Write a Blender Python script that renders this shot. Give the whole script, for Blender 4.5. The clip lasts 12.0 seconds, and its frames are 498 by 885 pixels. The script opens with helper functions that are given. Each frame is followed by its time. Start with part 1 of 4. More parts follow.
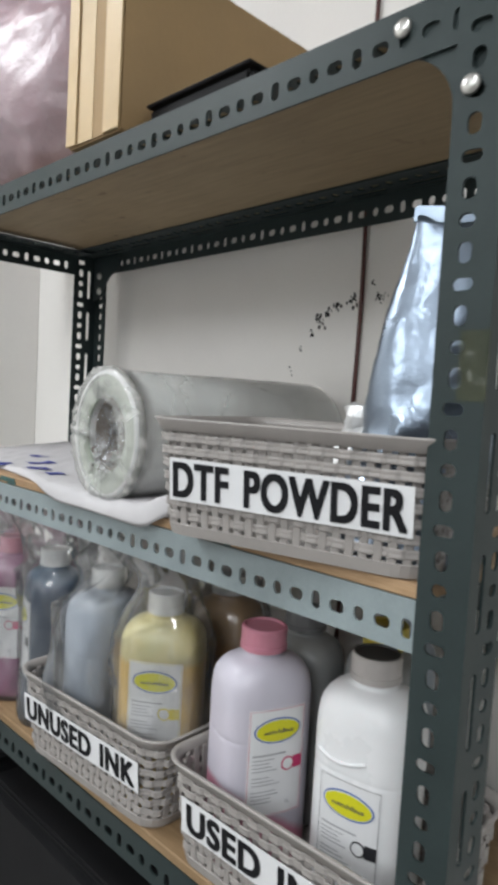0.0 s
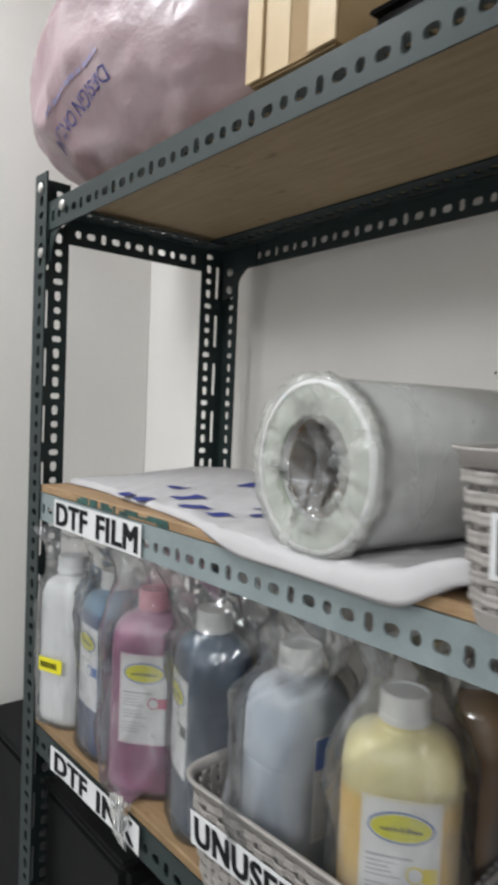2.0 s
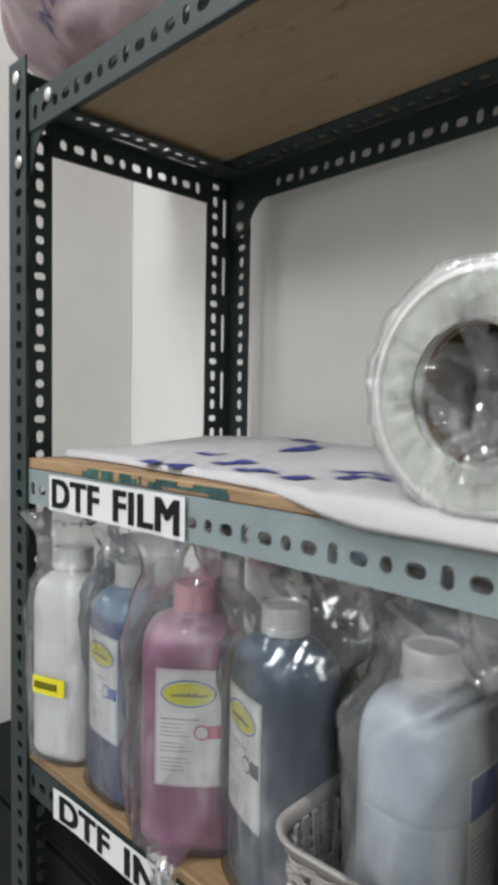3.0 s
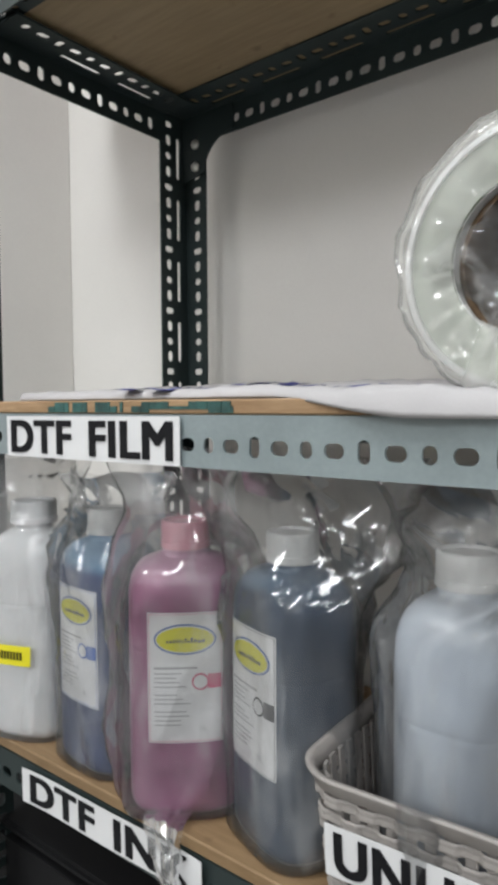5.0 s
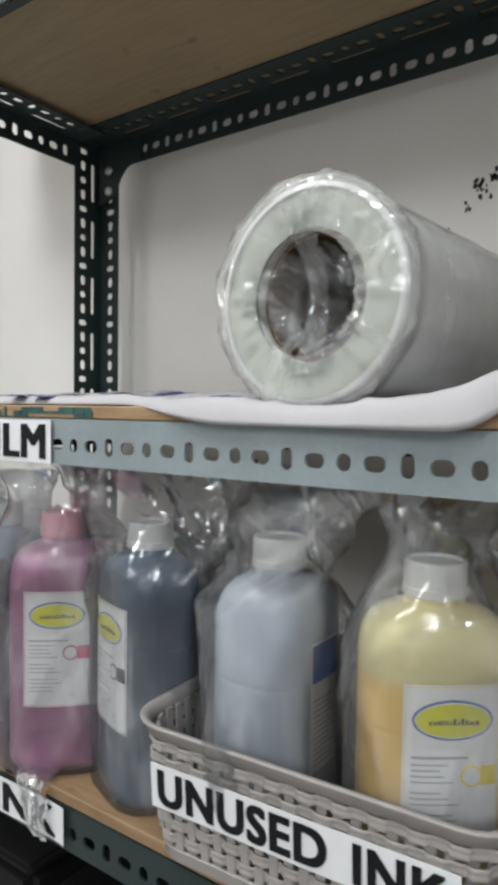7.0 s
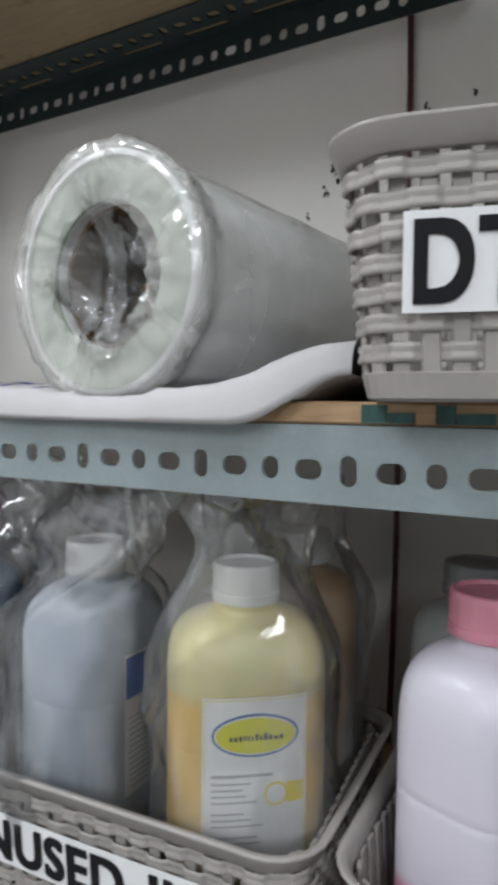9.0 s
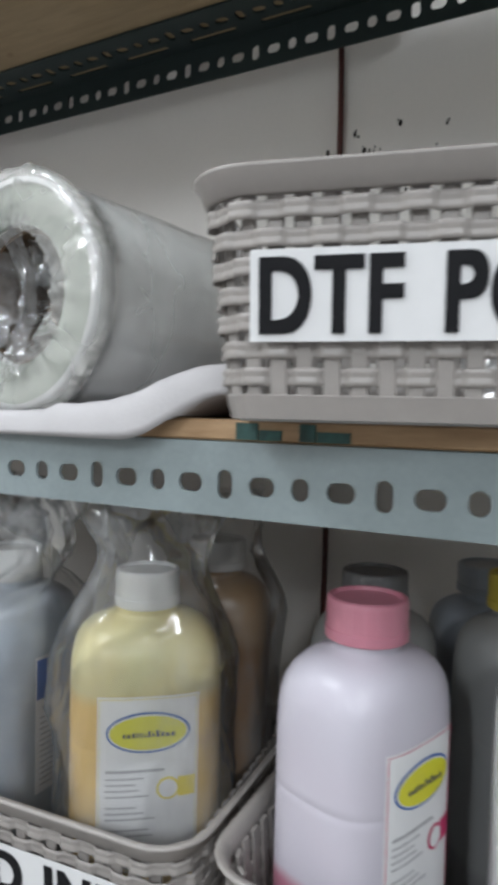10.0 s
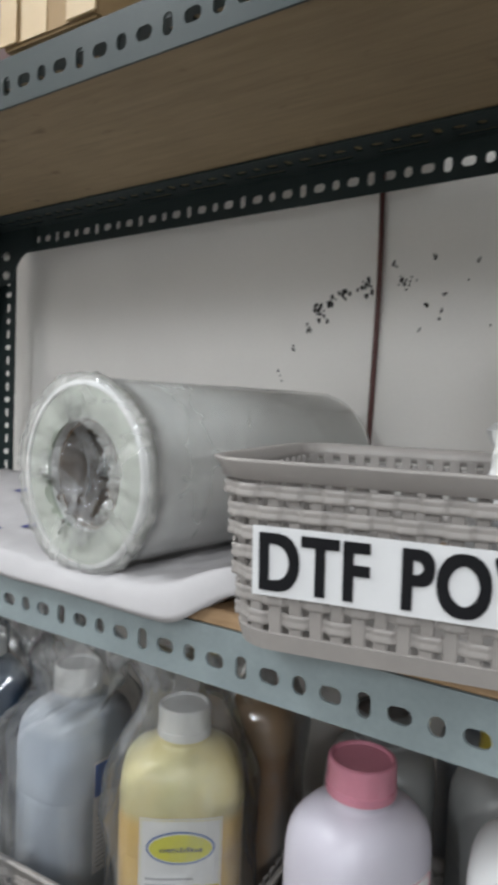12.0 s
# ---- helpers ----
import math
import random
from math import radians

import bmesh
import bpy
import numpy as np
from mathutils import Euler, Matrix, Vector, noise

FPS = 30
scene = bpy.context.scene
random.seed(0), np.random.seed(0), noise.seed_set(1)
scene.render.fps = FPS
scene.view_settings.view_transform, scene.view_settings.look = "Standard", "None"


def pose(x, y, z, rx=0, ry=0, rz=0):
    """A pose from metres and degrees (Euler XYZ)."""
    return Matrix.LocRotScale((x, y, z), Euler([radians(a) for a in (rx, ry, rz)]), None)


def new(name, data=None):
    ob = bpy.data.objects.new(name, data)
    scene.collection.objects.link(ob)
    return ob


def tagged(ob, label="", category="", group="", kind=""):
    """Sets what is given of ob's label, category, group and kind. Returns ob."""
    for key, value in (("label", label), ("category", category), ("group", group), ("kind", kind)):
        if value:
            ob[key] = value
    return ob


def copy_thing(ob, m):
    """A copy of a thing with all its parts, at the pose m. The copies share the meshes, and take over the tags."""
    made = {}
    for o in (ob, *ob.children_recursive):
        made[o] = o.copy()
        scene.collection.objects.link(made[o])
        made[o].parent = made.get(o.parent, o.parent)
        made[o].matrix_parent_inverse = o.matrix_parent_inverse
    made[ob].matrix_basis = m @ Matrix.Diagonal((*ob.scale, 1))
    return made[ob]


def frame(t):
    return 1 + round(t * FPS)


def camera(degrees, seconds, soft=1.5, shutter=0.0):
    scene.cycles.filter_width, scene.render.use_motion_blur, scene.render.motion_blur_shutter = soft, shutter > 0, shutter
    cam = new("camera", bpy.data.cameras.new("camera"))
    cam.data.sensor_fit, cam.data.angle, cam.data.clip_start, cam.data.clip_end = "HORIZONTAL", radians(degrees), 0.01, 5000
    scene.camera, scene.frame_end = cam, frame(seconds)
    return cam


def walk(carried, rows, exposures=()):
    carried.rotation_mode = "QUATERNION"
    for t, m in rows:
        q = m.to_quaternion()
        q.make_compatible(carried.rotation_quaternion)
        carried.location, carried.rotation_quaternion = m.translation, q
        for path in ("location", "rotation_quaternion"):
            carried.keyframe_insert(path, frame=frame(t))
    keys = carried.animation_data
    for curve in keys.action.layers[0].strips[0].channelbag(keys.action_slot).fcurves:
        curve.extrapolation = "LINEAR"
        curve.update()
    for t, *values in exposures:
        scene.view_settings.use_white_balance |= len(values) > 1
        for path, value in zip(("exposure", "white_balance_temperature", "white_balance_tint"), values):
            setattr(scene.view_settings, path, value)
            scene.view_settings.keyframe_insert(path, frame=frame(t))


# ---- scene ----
cam = camera(40.9, 12.0, soft=4.3, shutter=0.5)
METRES, EYE, TILT, LEAN, TURN = 1.12, 1.4, 0.0, 0.0, 44.3
ROWS = [
    (0.0, 0.0, 0.0, 0.0, 0.22, -3.94, -3.21),
    (0.5, -0.029, 0.0366, 0.0011, 0.16, -4.54, -3.17),
    (1.0, -0.0629, 0.0712, 0.0004, 1.39, -4.17, -2.67),
    (1.5, -0.0955, 0.1267, -0.0023, 3.19, -4.12, -2.53),
    (2.0, -0.1501, 0.1888, -0.0045, 5.45, -3.05, -2.43),
    (2.5, -0.2038, 0.2688, -0.0192, 2.46, -2.69, -1.25),
    (3.0, -0.2609, 0.3408, -0.0548, 0.68, -3.39, -1.04),
    (3.5, -0.2765, 0.3717, -0.0806, -0.88, -3.92, 0.25),
    (5.5, -0.3236, 0.3807, -0.1226, -8.01, -2.92, -0.53),
    (6.0, -0.3077, 0.3582, -0.1251, -9.17, -2.77, -1.11),
    (6.5, -0.2786, 0.3286, -0.1238, -9.45, -3.09, -0.97),
    (7.0, -0.2476, 0.2999, -0.1162, -9.52, -2.67, -0.87),
    (9.0, -0.1717, 0.3169, -0.1155, -15.77, -3.27, -0.61),
    (9.5, -0.1576, 0.316, -0.1152, -18.14, -2.86, -1.2),
    (10.0, -0.1344, 0.2834, -0.1106, -17.33, -2.55, -1.32),
    (10.5, -0.1054, 0.2384, -0.0888, -16.07, -3.53, -1.68),
    (11.0, -0.1004, 0.2202, -0.0265, -9.79, -6.03, -2.73),
    (11.5, -0.1255, 0.2312, 0.002, -7.86, -4.6, -2.79),
    (12.0, -0.1241, 0.2161, 0.0057, -10.91, -3.28, -2.19),
]
# the clip's own exposure and white balance: cooler towards the end
EXPOSURES = [(0.0, -0.18, 6420, 10), (1.5, -0.25, 6500, 10), (3.5, -0.24, 6500, 10), (5.5, -0.24, 6540, 10), (7.0, -0.22, 6460, 10), (9.0, -0.28, 6280, 10), (10.5, -0.13, 6260, 10), (12.0, -0.24, 6380, 10)]
walk(cam, [(t, pose(0, 0, EYE, TILT, LEAN, TURN) @ pose(METRES * x, METRES * y, METRES * z, 90 + pitch, roll, yaw)) for t, x, y, z, yaw, pitch, roll in ROWS], EXPOSURES)

# ---- light ----
world = bpy.data.worlds.new("world")
scene.world = world
world.use_nodes = True
world.node_tree.nodes["Background"].inputs[0].default_value = (0.6, 0.65, 0.7, 1)
world.node_tree.nodes["Background"].inputs[1].default_value = 0.02


def ceiling_lamp(name, x, y, z, sx, sy, watts, colour):
    data = bpy.data.lights.new(name, "AREA")
    data.shape, data.size, data.size_y, data.energy, data.color = "RECTANGLE", sx, sy, watts, colour
    ob = new(name, data)
    ob.matrix_world = pose(x, y, z)
    return ob


# unseen lamps, added and placed to brighten walls and shelves
#  x, y, length along x, length along y, watts
LAMPS = [(-1.28, -0.20, 0.16, 0.6, 14), (0.10, -0.45, 0.16, 0.9, 10), (-0.6, -2.3, 0.16, 1.8, 44), (0.9, -2.3, 0.16, 1.8, 62)]
LAMP_Z = 2.41
for lx, ly, lsx, lsy, watts in LAMPS:
    ceiling_lamp("added_tube_light", lx, ly, LAMP_Z, lsx, lsy, watts, (0.95, 0.99, 1.01))

# ---- materials ----


def nodes_of(name):
    m = bpy.data.materials.new(name)
    m.use_nodes = True
    nt = m.node_tree
    return m, nt, nt.nodes["Principled BSDF"]


def noise_node(nt, scale, detail=4, rough=0.55, coord="Object", stretch=None):
    tc = nt.nodes.new("ShaderNodeTexCoord")
    n = nt.nodes.new("ShaderNodeTexNoise")
    n.inputs["Scale"].default_value, n.inputs["Detail"].default_value, n.inputs["Roughness"].default_value = scale, detail, rough
    if stretch:
        mp = nt.nodes.new("ShaderNodeMapping")
        mp.inputs["Scale"].default_value = stretch
        nt.links.new(tc.outputs[coord], mp.inputs[0])
        nt.links.new(mp.outputs[0], n.inputs[0])
    else:
        nt.links.new(tc.outputs[coord], n.inputs[0])
    return n


def ramp(nt, src, stops):
    r = nt.nodes.new("ShaderNodeValToRGB")
    r.color_ramp.elements[0].position, r.color_ramp.elements[0].color = stops[0][0], (*stops[0][1], 1)
    r.color_ramp.elements[1].position, r.color_ramp.elements[1].color = stops[-1][0], (*stops[-1][1], 1)
    for p, c in stops[1:-1]:
        e = r.color_ramp.elements.new(p)
        e.color = (*c, 1)
    nt.links.new(src, r.inputs[0])
    return r


def mix_colour(nt, fac, a, b, mode="MIX"):
    m = nt.nodes.new("ShaderNodeMix")
    m.data_type, m.blend_type = "RGBA", mode
    for sock, v in ((m.inputs[0], fac), (m.inputs[6], a), (m.inputs[7], b)):
        if isinstance(v, (int, float)):
            sock.default_value = v
        elif isinstance(v, tuple):
            sock.default_value = (*v, 1)
        else:
            nt.links.new(v, sock)
    return m.outputs[2]


def bump(nt, bsdf, height, strength, distance=0.002):
    b = nt.nodes.new("ShaderNodeBump")
    b.inputs["Strength"].default_value, b.inputs["Distance"].default_value = strength, distance
    nt.links.new(height, b.inputs["Height"])
    nt.links.new(b.outputs[0], bsdf.inputs["Normal"])


def surface(name, colour, rough=0.5, metal=0.0, vary=0.15, fine=180.0, coarse=9.0, relief=0.1, stretch=None, dist=0.001, coord="Object", sss=0.0, spec=0.5):
    """Two scales of tone, a fine relief, uneven gloss."""
    m, nt, b = nodes_of(name)
    big, small = noise_node(nt, coarse, 5, 0.6, coord), noise_node(nt, fine, 3, 0.6, coord, stretch)
    dark = tuple(c * (1 - vary) for c in colour)
    light = tuple(min(1, c * (1 + vary)) for c in colour)
    one = ramp(nt, big.outputs[0], [(0.3, dark), (0.7, light)])
    two = ramp(nt, small.outputs[0], [(0.25, (1 - vary * 0.7,) * 3), (0.75, (1.0,) * 3)])
    nt.links.new(mix_colour(nt, 1.0, one.outputs[0], two.outputs[0], "MULTIPLY"), b.inputs["Base Color"])
    rr = ramp(nt, big.outputs[0], [(0.3, (max(0, rough - 0.07),) * 3), (0.7, (min(1, rough + 0.07),) * 3)])
    nt.links.new(rr.outputs[0], b.inputs["Roughness"])
    b.inputs["Metallic"].default_value = metal
    b.inputs["Specular IOR Level"].default_value = spec
    if sss:
        b.inputs["Subsurface Weight"].default_value = sss
        b.inputs["Subsurface Radius"].default_value = (0.01, 0.008, 0.008)
    if relief:
        bump(nt, b, small.outputs[0], relief, dist)
    return m


def plywood(name, a, b_, scale=1.0):
    m, nt, b = nodes_of(name)
    grain = noise_node(nt, 14 * scale, 6, 0.65, "Object", (1.0, 9.0, 9.0))
    cloud = noise_node(nt, 3.5, 4, 0.6)
    spots = noise_node(nt, 26, 2, 0.5)
    c1 = ramp(nt, grain.outputs[0], [(0.3, a), (0.7, b_)])
    c2 = ramp(nt, cloud.outputs[0], [(0.3, (0.78, 0.76, 0.74)), (0.7, (1, 1, 1))])
    c3 = ramp(nt, spots.outputs[0], [(0.24, (0.6, 0.55, 0.5)), (0.34, (1, 1, 1))])
    x = mix_colour(nt, 1.0, c1.outputs[0], c2.outputs[0], "MULTIPLY")
    nt.links.new(mix_colour(nt, 1.0, x, c3.outputs[0], "MULTIPLY"), b.inputs["Base Color"])
    b.inputs["Roughness"].default_value = 0.62
    bump(nt, b, grain.outputs[0], 0.15, 0.001)
    return m


def film(name, tint=(1, 1, 1), haze=0.12, gloss=0.25, wrinkle=60.0, strength=0.5, rough=0.12, milk=(0.88, 0.89, 0.91), stretch=None, streak=1.8, floor=0.45):
    """Thin clear plastic: mostly see-through, a milky part, sharp glossy creases between flat facets."""
    m, nt, b = nodes_of(name)
    nt.nodes.remove(b)
    out = nt.nodes["Material Output"]
    tr, gl, df = nt.nodes.new("ShaderNodeBsdfTransparent"), nt.nodes.new("ShaderNodeBsdfGlossy"), nt.nodes.new("ShaderNodeBsdfDiffuse")
    tr.inputs[0].default_value, df.inputs[0].default_value = (*tint, 1), (*milk, 1)
    gl.inputs["Roughness"].default_value = rough
    tc = nt.nodes.new("ShaderNodeTexCoord")
    warp = noise_node(nt, wrinkle * 0.5, 3, 0.6)
    place = nt.nodes.new("ShaderNodeMapping")
    place.inputs["Scale"].default_value = stretch or (1, 1, 1)
    nt.links.new(tc.outputs["Object"], place.inputs[0])
    shake = nt.nodes.new("ShaderNodeVectorMath")
    shake.operation, shake.inputs["Scale"].default_value = "SCALE", 0.6 / wrinkle
    nt.links.new(warp.outputs["Color"], shake.inputs[0])
    moved = nt.nodes.new("ShaderNodeVectorMath")
    nt.links.new(place.outputs[0], moved.inputs[0])
    nt.links.new(shake.outputs[0], moved.inputs[1])
    cells = nt.nodes.new("ShaderNodeTexVoronoi")
    cells.feature = "DISTANCE_TO_EDGE"
    cells.inputs["Scale"].default_value = wrinkle
    nt.links.new(moved.outputs[0], cells.inputs["Vector"])
    bp = nt.nodes.new("ShaderNodeBump")
    bp.inputs["Strength"].default_value, bp.inputs["Distance"].default_value = strength, 0.5 / wrinkle
    nt.links.new(cells.outputs["Distance"], bp.inputs["Height"])
    nt.links.new(bp.outputs[0], gl.inputs["Normal"])
    lines = ramp(nt, cells.outputs["Distance"], [(0.0, (haze * 1.25,) * 3), (0.10, (haze,) * 3)])
    folds = noise_node(nt, wrinkle * 1.3, 4, 0.6, "Object", (1.0, 1.0, 0.3))
    cloud = ramp(nt, folds.outputs[0], [(0.36, (floor,) * 3), (0.55, (1.0,) * 3), (0.66, (streak,) * 3), (0.72, (1.0,) * 3)])
    hz = mix_colour(nt, 1.0, lines.outputs[0], cloud.outputs[0], "MULTIPLY")
    m1, m2 = nt.nodes.new("ShaderNodeMixShader"), nt.nodes.new("ShaderNodeMixShader")
    nt.links.new(hz, m1.inputs[0])
    nt.links.new(tr.outputs[0], m1.inputs[1])
    nt.links.new(df.outputs[0], m1.inputs[2])
    fr = nt.nodes.new("ShaderNodeFresnel")
    fr.inputs[0].default_value = 1.45
    nt.links.new(bp.outputs[0], fr.inputs["Normal"])
    mu = nt.nodes.new("ShaderNodeMath")
    mu.operation, mu.use_clamp = "MULTIPLY_ADD", True
    mu.inputs[1].default_value, mu.inputs[2].default_value = gloss * 1.5, gloss * 0.06
    nt.links.new(fr.outputs[0], mu.inputs[0])
    nt.links.new(mu.outputs[0], m2.inputs[0])
    nt.links.new(m1.outputs[0], m2.inputs[1])
    nt.links.new(gl.outputs[0], m2.inputs[2])
    nt.links.new(m2.outputs[0], out.inputs[0])
    return m


def filled(name, liquid, shell, level, residue=0.0, slope=0.0):
    """A frosted plastic bottle with ink in it up to a level (metres over its foot), and a film of ink above."""
    m, nt, b = nodes_of(name)
    tc = nt.nodes.new("ShaderNodeTexCoord")
    sep = nt.nodes.new("ShaderNodeSeparateXYZ")
    nt.links.new(tc.outputs["Object"], sep.inputs[0])
    n = noise_node(nt, 14, 4, 0.6)
    ma = nt.nodes.new("ShaderNodeMath")
    ma.operation = "MULTIPLY_ADD"
    ma.inputs[1].default_value = 0.012
    nt.links.new(n.outputs[0], ma.inputs[0])
    tip = nt.nodes.new("ShaderNodeMath")
    tip.operation = "MULTIPLY_ADD"
    tip.inputs[1].default_value = -slope
    nt.links.new(sep.outputs[0], tip.inputs[0])
    nt.links.new(sep.outputs[2], tip.inputs[2])
    nt.links.new(tip.outputs[0], ma.inputs[2])
    mr = nt.nodes.new("ShaderNodeMapRange")
    mr.inputs[1].default_value, mr.inputs[2].default_value = level - 0.004 + 0.006, level + 0.004 + 0.006
    nt.links.new(ma.outputs[0], mr.inputs[0])
    tone = ramp(nt, n.outputs[0], [(0.3, tuple(c * 0.86 for c in liquid)), (0.7, liquid)])
    tone2 = ramp(nt, n.outputs[0], [(0.35, shell), (0.72, tuple(s * (1 - residue) + l * residue for s, l in zip(shell, liquid)))])
    nt.links.new(mix_colour(nt, mr.outputs[0], tone.outputs[0], tone2.outputs[0]), b.inputs["Base Color"])
    b.inputs["Roughness"].default_value = 0.36
    return m


M = {}
M["wall"] = surface("wall_paint", (0.87, 0.845, 0.81), 0.85, vary=0.04, fine=240, coarse=2.5, relief=0.12)
# grey chosen for the unseen walls to cut bounced light
M["grey_wall"] = surface("grey_paint", (0.45, 0.45, 0.44), 0.8, vary=0.06, fine=240, coarse=2.5, relief=0.12)
M["ceiling"] = surface("ceiling_paint", (0.78, 0.78, 0.77), 0.9, vary=0.03, relief=0.05)
# floor tone kept dark to limit light bounced under the shelves
M["floor"] = surface("floor_tile", (0.19, 0.18, 0.17), 0.4, vary=0.15, coarse=4, relief=0.05)
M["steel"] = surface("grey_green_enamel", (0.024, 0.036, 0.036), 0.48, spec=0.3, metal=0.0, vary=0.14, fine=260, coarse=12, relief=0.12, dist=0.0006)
# paler base colour, used on the middle front beam only
M["steel_light"] = surface("pale_grey_steel", (0.235, 0.28, 0.29), 0.34, vary=0.15, fine=260, coarse=12, relief=0.12, dist=0.0006)
M["bolt"] = surface("zinc_bolt", (0.62, 0.61, 0.58), 0.35, metal=0.85, vary=0.2, fine=300, relief=0.1)
M["ply"] = plywood("shelf_plywood", (0.255, 0.185, 0.100), (0.345, 0.255, 0.145))
M["ply_edge"] = plywood("plywood_edge", (0.30, 0.18, 0.09), (0.48, 0.32, 0.18), 2.0)
M["ply_light"] = plywood("lower_plywood", (0.21, 0.13, 0.062), (0.31, 0.205, 0.11))
M["teal"] = surface("teal_stamp", (0.03, 0.10, 0.09), 0.6, vary=0.6, fine=300, coarse=60)
M["basket"] = surface("taupe_plastic", (0.325, 0.300, 0.283), 0.36, vary=0.07, fine=220, coarse=14, relief=0.06, sss=0.08)
M["paper"] = surface("label_paper", (0.72, 0.72, 0.73), 0.5, vary=0.03, fine=140, relief=0.05)
M["ink_black"] = surface("black_print", (0.008, 0.008, 0.010), 0.7, vary=0.2, relief=0.0, spec=0.2)
M["print_grey"] = surface("grey_print", (0.42, 0.42, 0.44), 0.5, vary=0.2, relief=0.0)
M["logo_yellow"] = surface("yellow_print", (0.66, 0.63, 0.02), 0.45, vary=0.05, relief=0.0)
M["logo_blue"] = surface("blue_print", (0.06, 0.14, 0.40), 0.45, vary=0.05, relief=0.0)
M["mark_cyan"] = surface("cyan_print", (0.03, 0.12, 0.45), 0.45, vary=0.05, relief=0.0)
M["mark_magenta"] = surface("magenta_print", (0.55, 0.04, 0.14), 0.45, vary=0.05, relief=0.0)
M["mark_yellow"] = surface("lemon_print", (0.75, 0.62, 0.03), 0.45, vary=0.05, relief=0.0)
M["mark_black"] = surface("coal_print", (0.02, 0.02, 0.024), 0.45, vary=0.05, relief=0.0)
M["white_plastic"] = surface("white_plastic", (0.78, 0.78, 0.79), 0.32, vary=0.03, fine=120, relief=0.03, sss=0.15)
M["clear_plastic"] = surface("frosted_plastic", (0.34, 0.38, 0.43), 0.34, vary=0.06, fine=90, coarse=16, relief=0.06, sss=0.3)
M["cap_pink"] = surface("pink_cap", (0.50, 0.20, 0.26), 0.36, vary=0.1, fine=160, relief=0.05, sss=0.2)
M["cap_yellow"] = surface("yellow_cap", (0.52, 0.42, 0.06), 0.36, vary=0.1, fine=160, relief=0.05, sss=0.2)
M["cap_grey"] = surface("smoke_cap", (0.16, 0.16, 0.165), 0.34, vary=0.15, fine=160, relief=0.05)
M["cap_black"] = surface("black_stained_cap", (0.05, 0.047, 0.045), 0.38, vary=0.3, fine=160, relief=0.05)
M["cap_beige"] = surface("beige_cap", (0.42, 0.39, 0.37), 0.36, vary=0.1, fine=160, relief=0.05, sss=0.2)
M["cap_white"] = surface("pale_cap", (0.56, 0.56, 0.55), 0.36, vary=0.05, fine=160, relief=0.05, sss=0.2)
M["magenta_fill"] = filled("magenta_ink", (0.27, 0.085, 0.18), (0.38, 0.20, 0.29), 0.19, residue=0.4)
M["cyan_fill"] = filled("cyan_ink", (0.027, 0.051, 0.148), (0.109, 0.211, 0.312), 0.185, residue=0.3)
M["black_fill"] = filled("black_ink", (0.011, 0.033, 0.072), (0.04, 0.08, 0.13), 0.195, residue=0.4)
M["yellow_fill"] = filled("yellow_ink", (0.66, 0.44, 0.12), (0.54, 0.51, 0.27), 0.165, residue=0.45)
M["amber_fill"] = filled("amber_ink", (0.24, 0.12, 0.035), (0.28, 0.18, 0.09), 0.16, residue=0.3)
M["pink_fill"] = filled("pink_residue", (0.528, 0.211, 0.290), (0.528, 0.506, 0.572), 0.060, residue=0.05, slope=-0.6)
M["milky_fill"] = filled("milky_white", (0.40, 0.45, 0.52), (0.44, 0.48, 0.53), 0.19, residue=0.1)
M["grey_fill"] = filled("grey_residue", (0.22, 0.22, 0.22), (0.28, 0.285, 0.28), 0.05, residue=0.1)
M["bag"] = film("clear_bag", haze=0.10, gloss=0.52, wrinkle=18, strength=0.30, rough=0.10, milk=(0.72, 0.73, 0.74), stretch=(1.0, 1.0, 0.55), streak=2.6)
M["wrap"] = film("film_wrap", haze=0.25, gloss=0.50, wrinkle=10, strength=0.14, rough=0.09, milk=(0.92, 0.92, 0.88), streak=1.2, floor=0.8)
M["tuck"] = film("tucked_wrap", haze=0.10, gloss=0.75, wrinkle=30, strength=0.3, rough=0.08, streak=2.5)
M["roll"] = surface("pet_film", (0.82, 0.83, 0.82), 0.4, vary=0.05, fine=90, coarse=7, relief=0.05, sss=0.1)
M["roll_end"] = surface("film_edge", (0.44, 0.48, 0.41), 0.45, vary=0.06, fine=90, relief=0.05, sss=0.1)
M["core"] = surface("cardboard_core", (0.17, 0.11, 0.065), 0.8, vary=0.15, fine=140, relief=0.1)
M["kraft"] = surface("kraft_board", (0.34, 0.225, 0.11), 0.75, vary=0.08, fine=160, coarse=6, relief=0.1)
M["kraft_tape"] = surface("pale_tape", (0.50, 0.36, 0.19), 0.4, vary=0.06, fine=160, coarse=9, relief=0.05)
M["cloth"] = surface("white_cotton", (0.50, 0.485, 0.495), 0.85, vary=0.04, fine=500, coarse=10, relief=0.2)
M["navy"] = surface("navy_print", (0.03, 0.04, 0.22), 0.7, vary=0.1, fine=400, relief=0.1)
M["dark"] = surface("dark_plastic", (0.012, 0.012, 0.013), 0.75, vary=0.2, relief=0.06, spec=0.15)
M["charcoal"] = surface("charcoal_board", (0.085, 0.085, 0.09), 0.45, vary=0.15, relief=0.06)
M["cable_red"] = surface("dark_red_cable", (0.09, 0.025, 0.022), 0.4, vary=0.2, relief=0.0)
M["cable_black"] = surface("black_cable", (0.010, 0.010, 0.011), 0.6, vary=0.2, relief=0.0, spec=0.2)
M["stain"] = surface("black_stain", (0.02, 0.017, 0.016), 0.8, vary=0.3, relief=0.1)
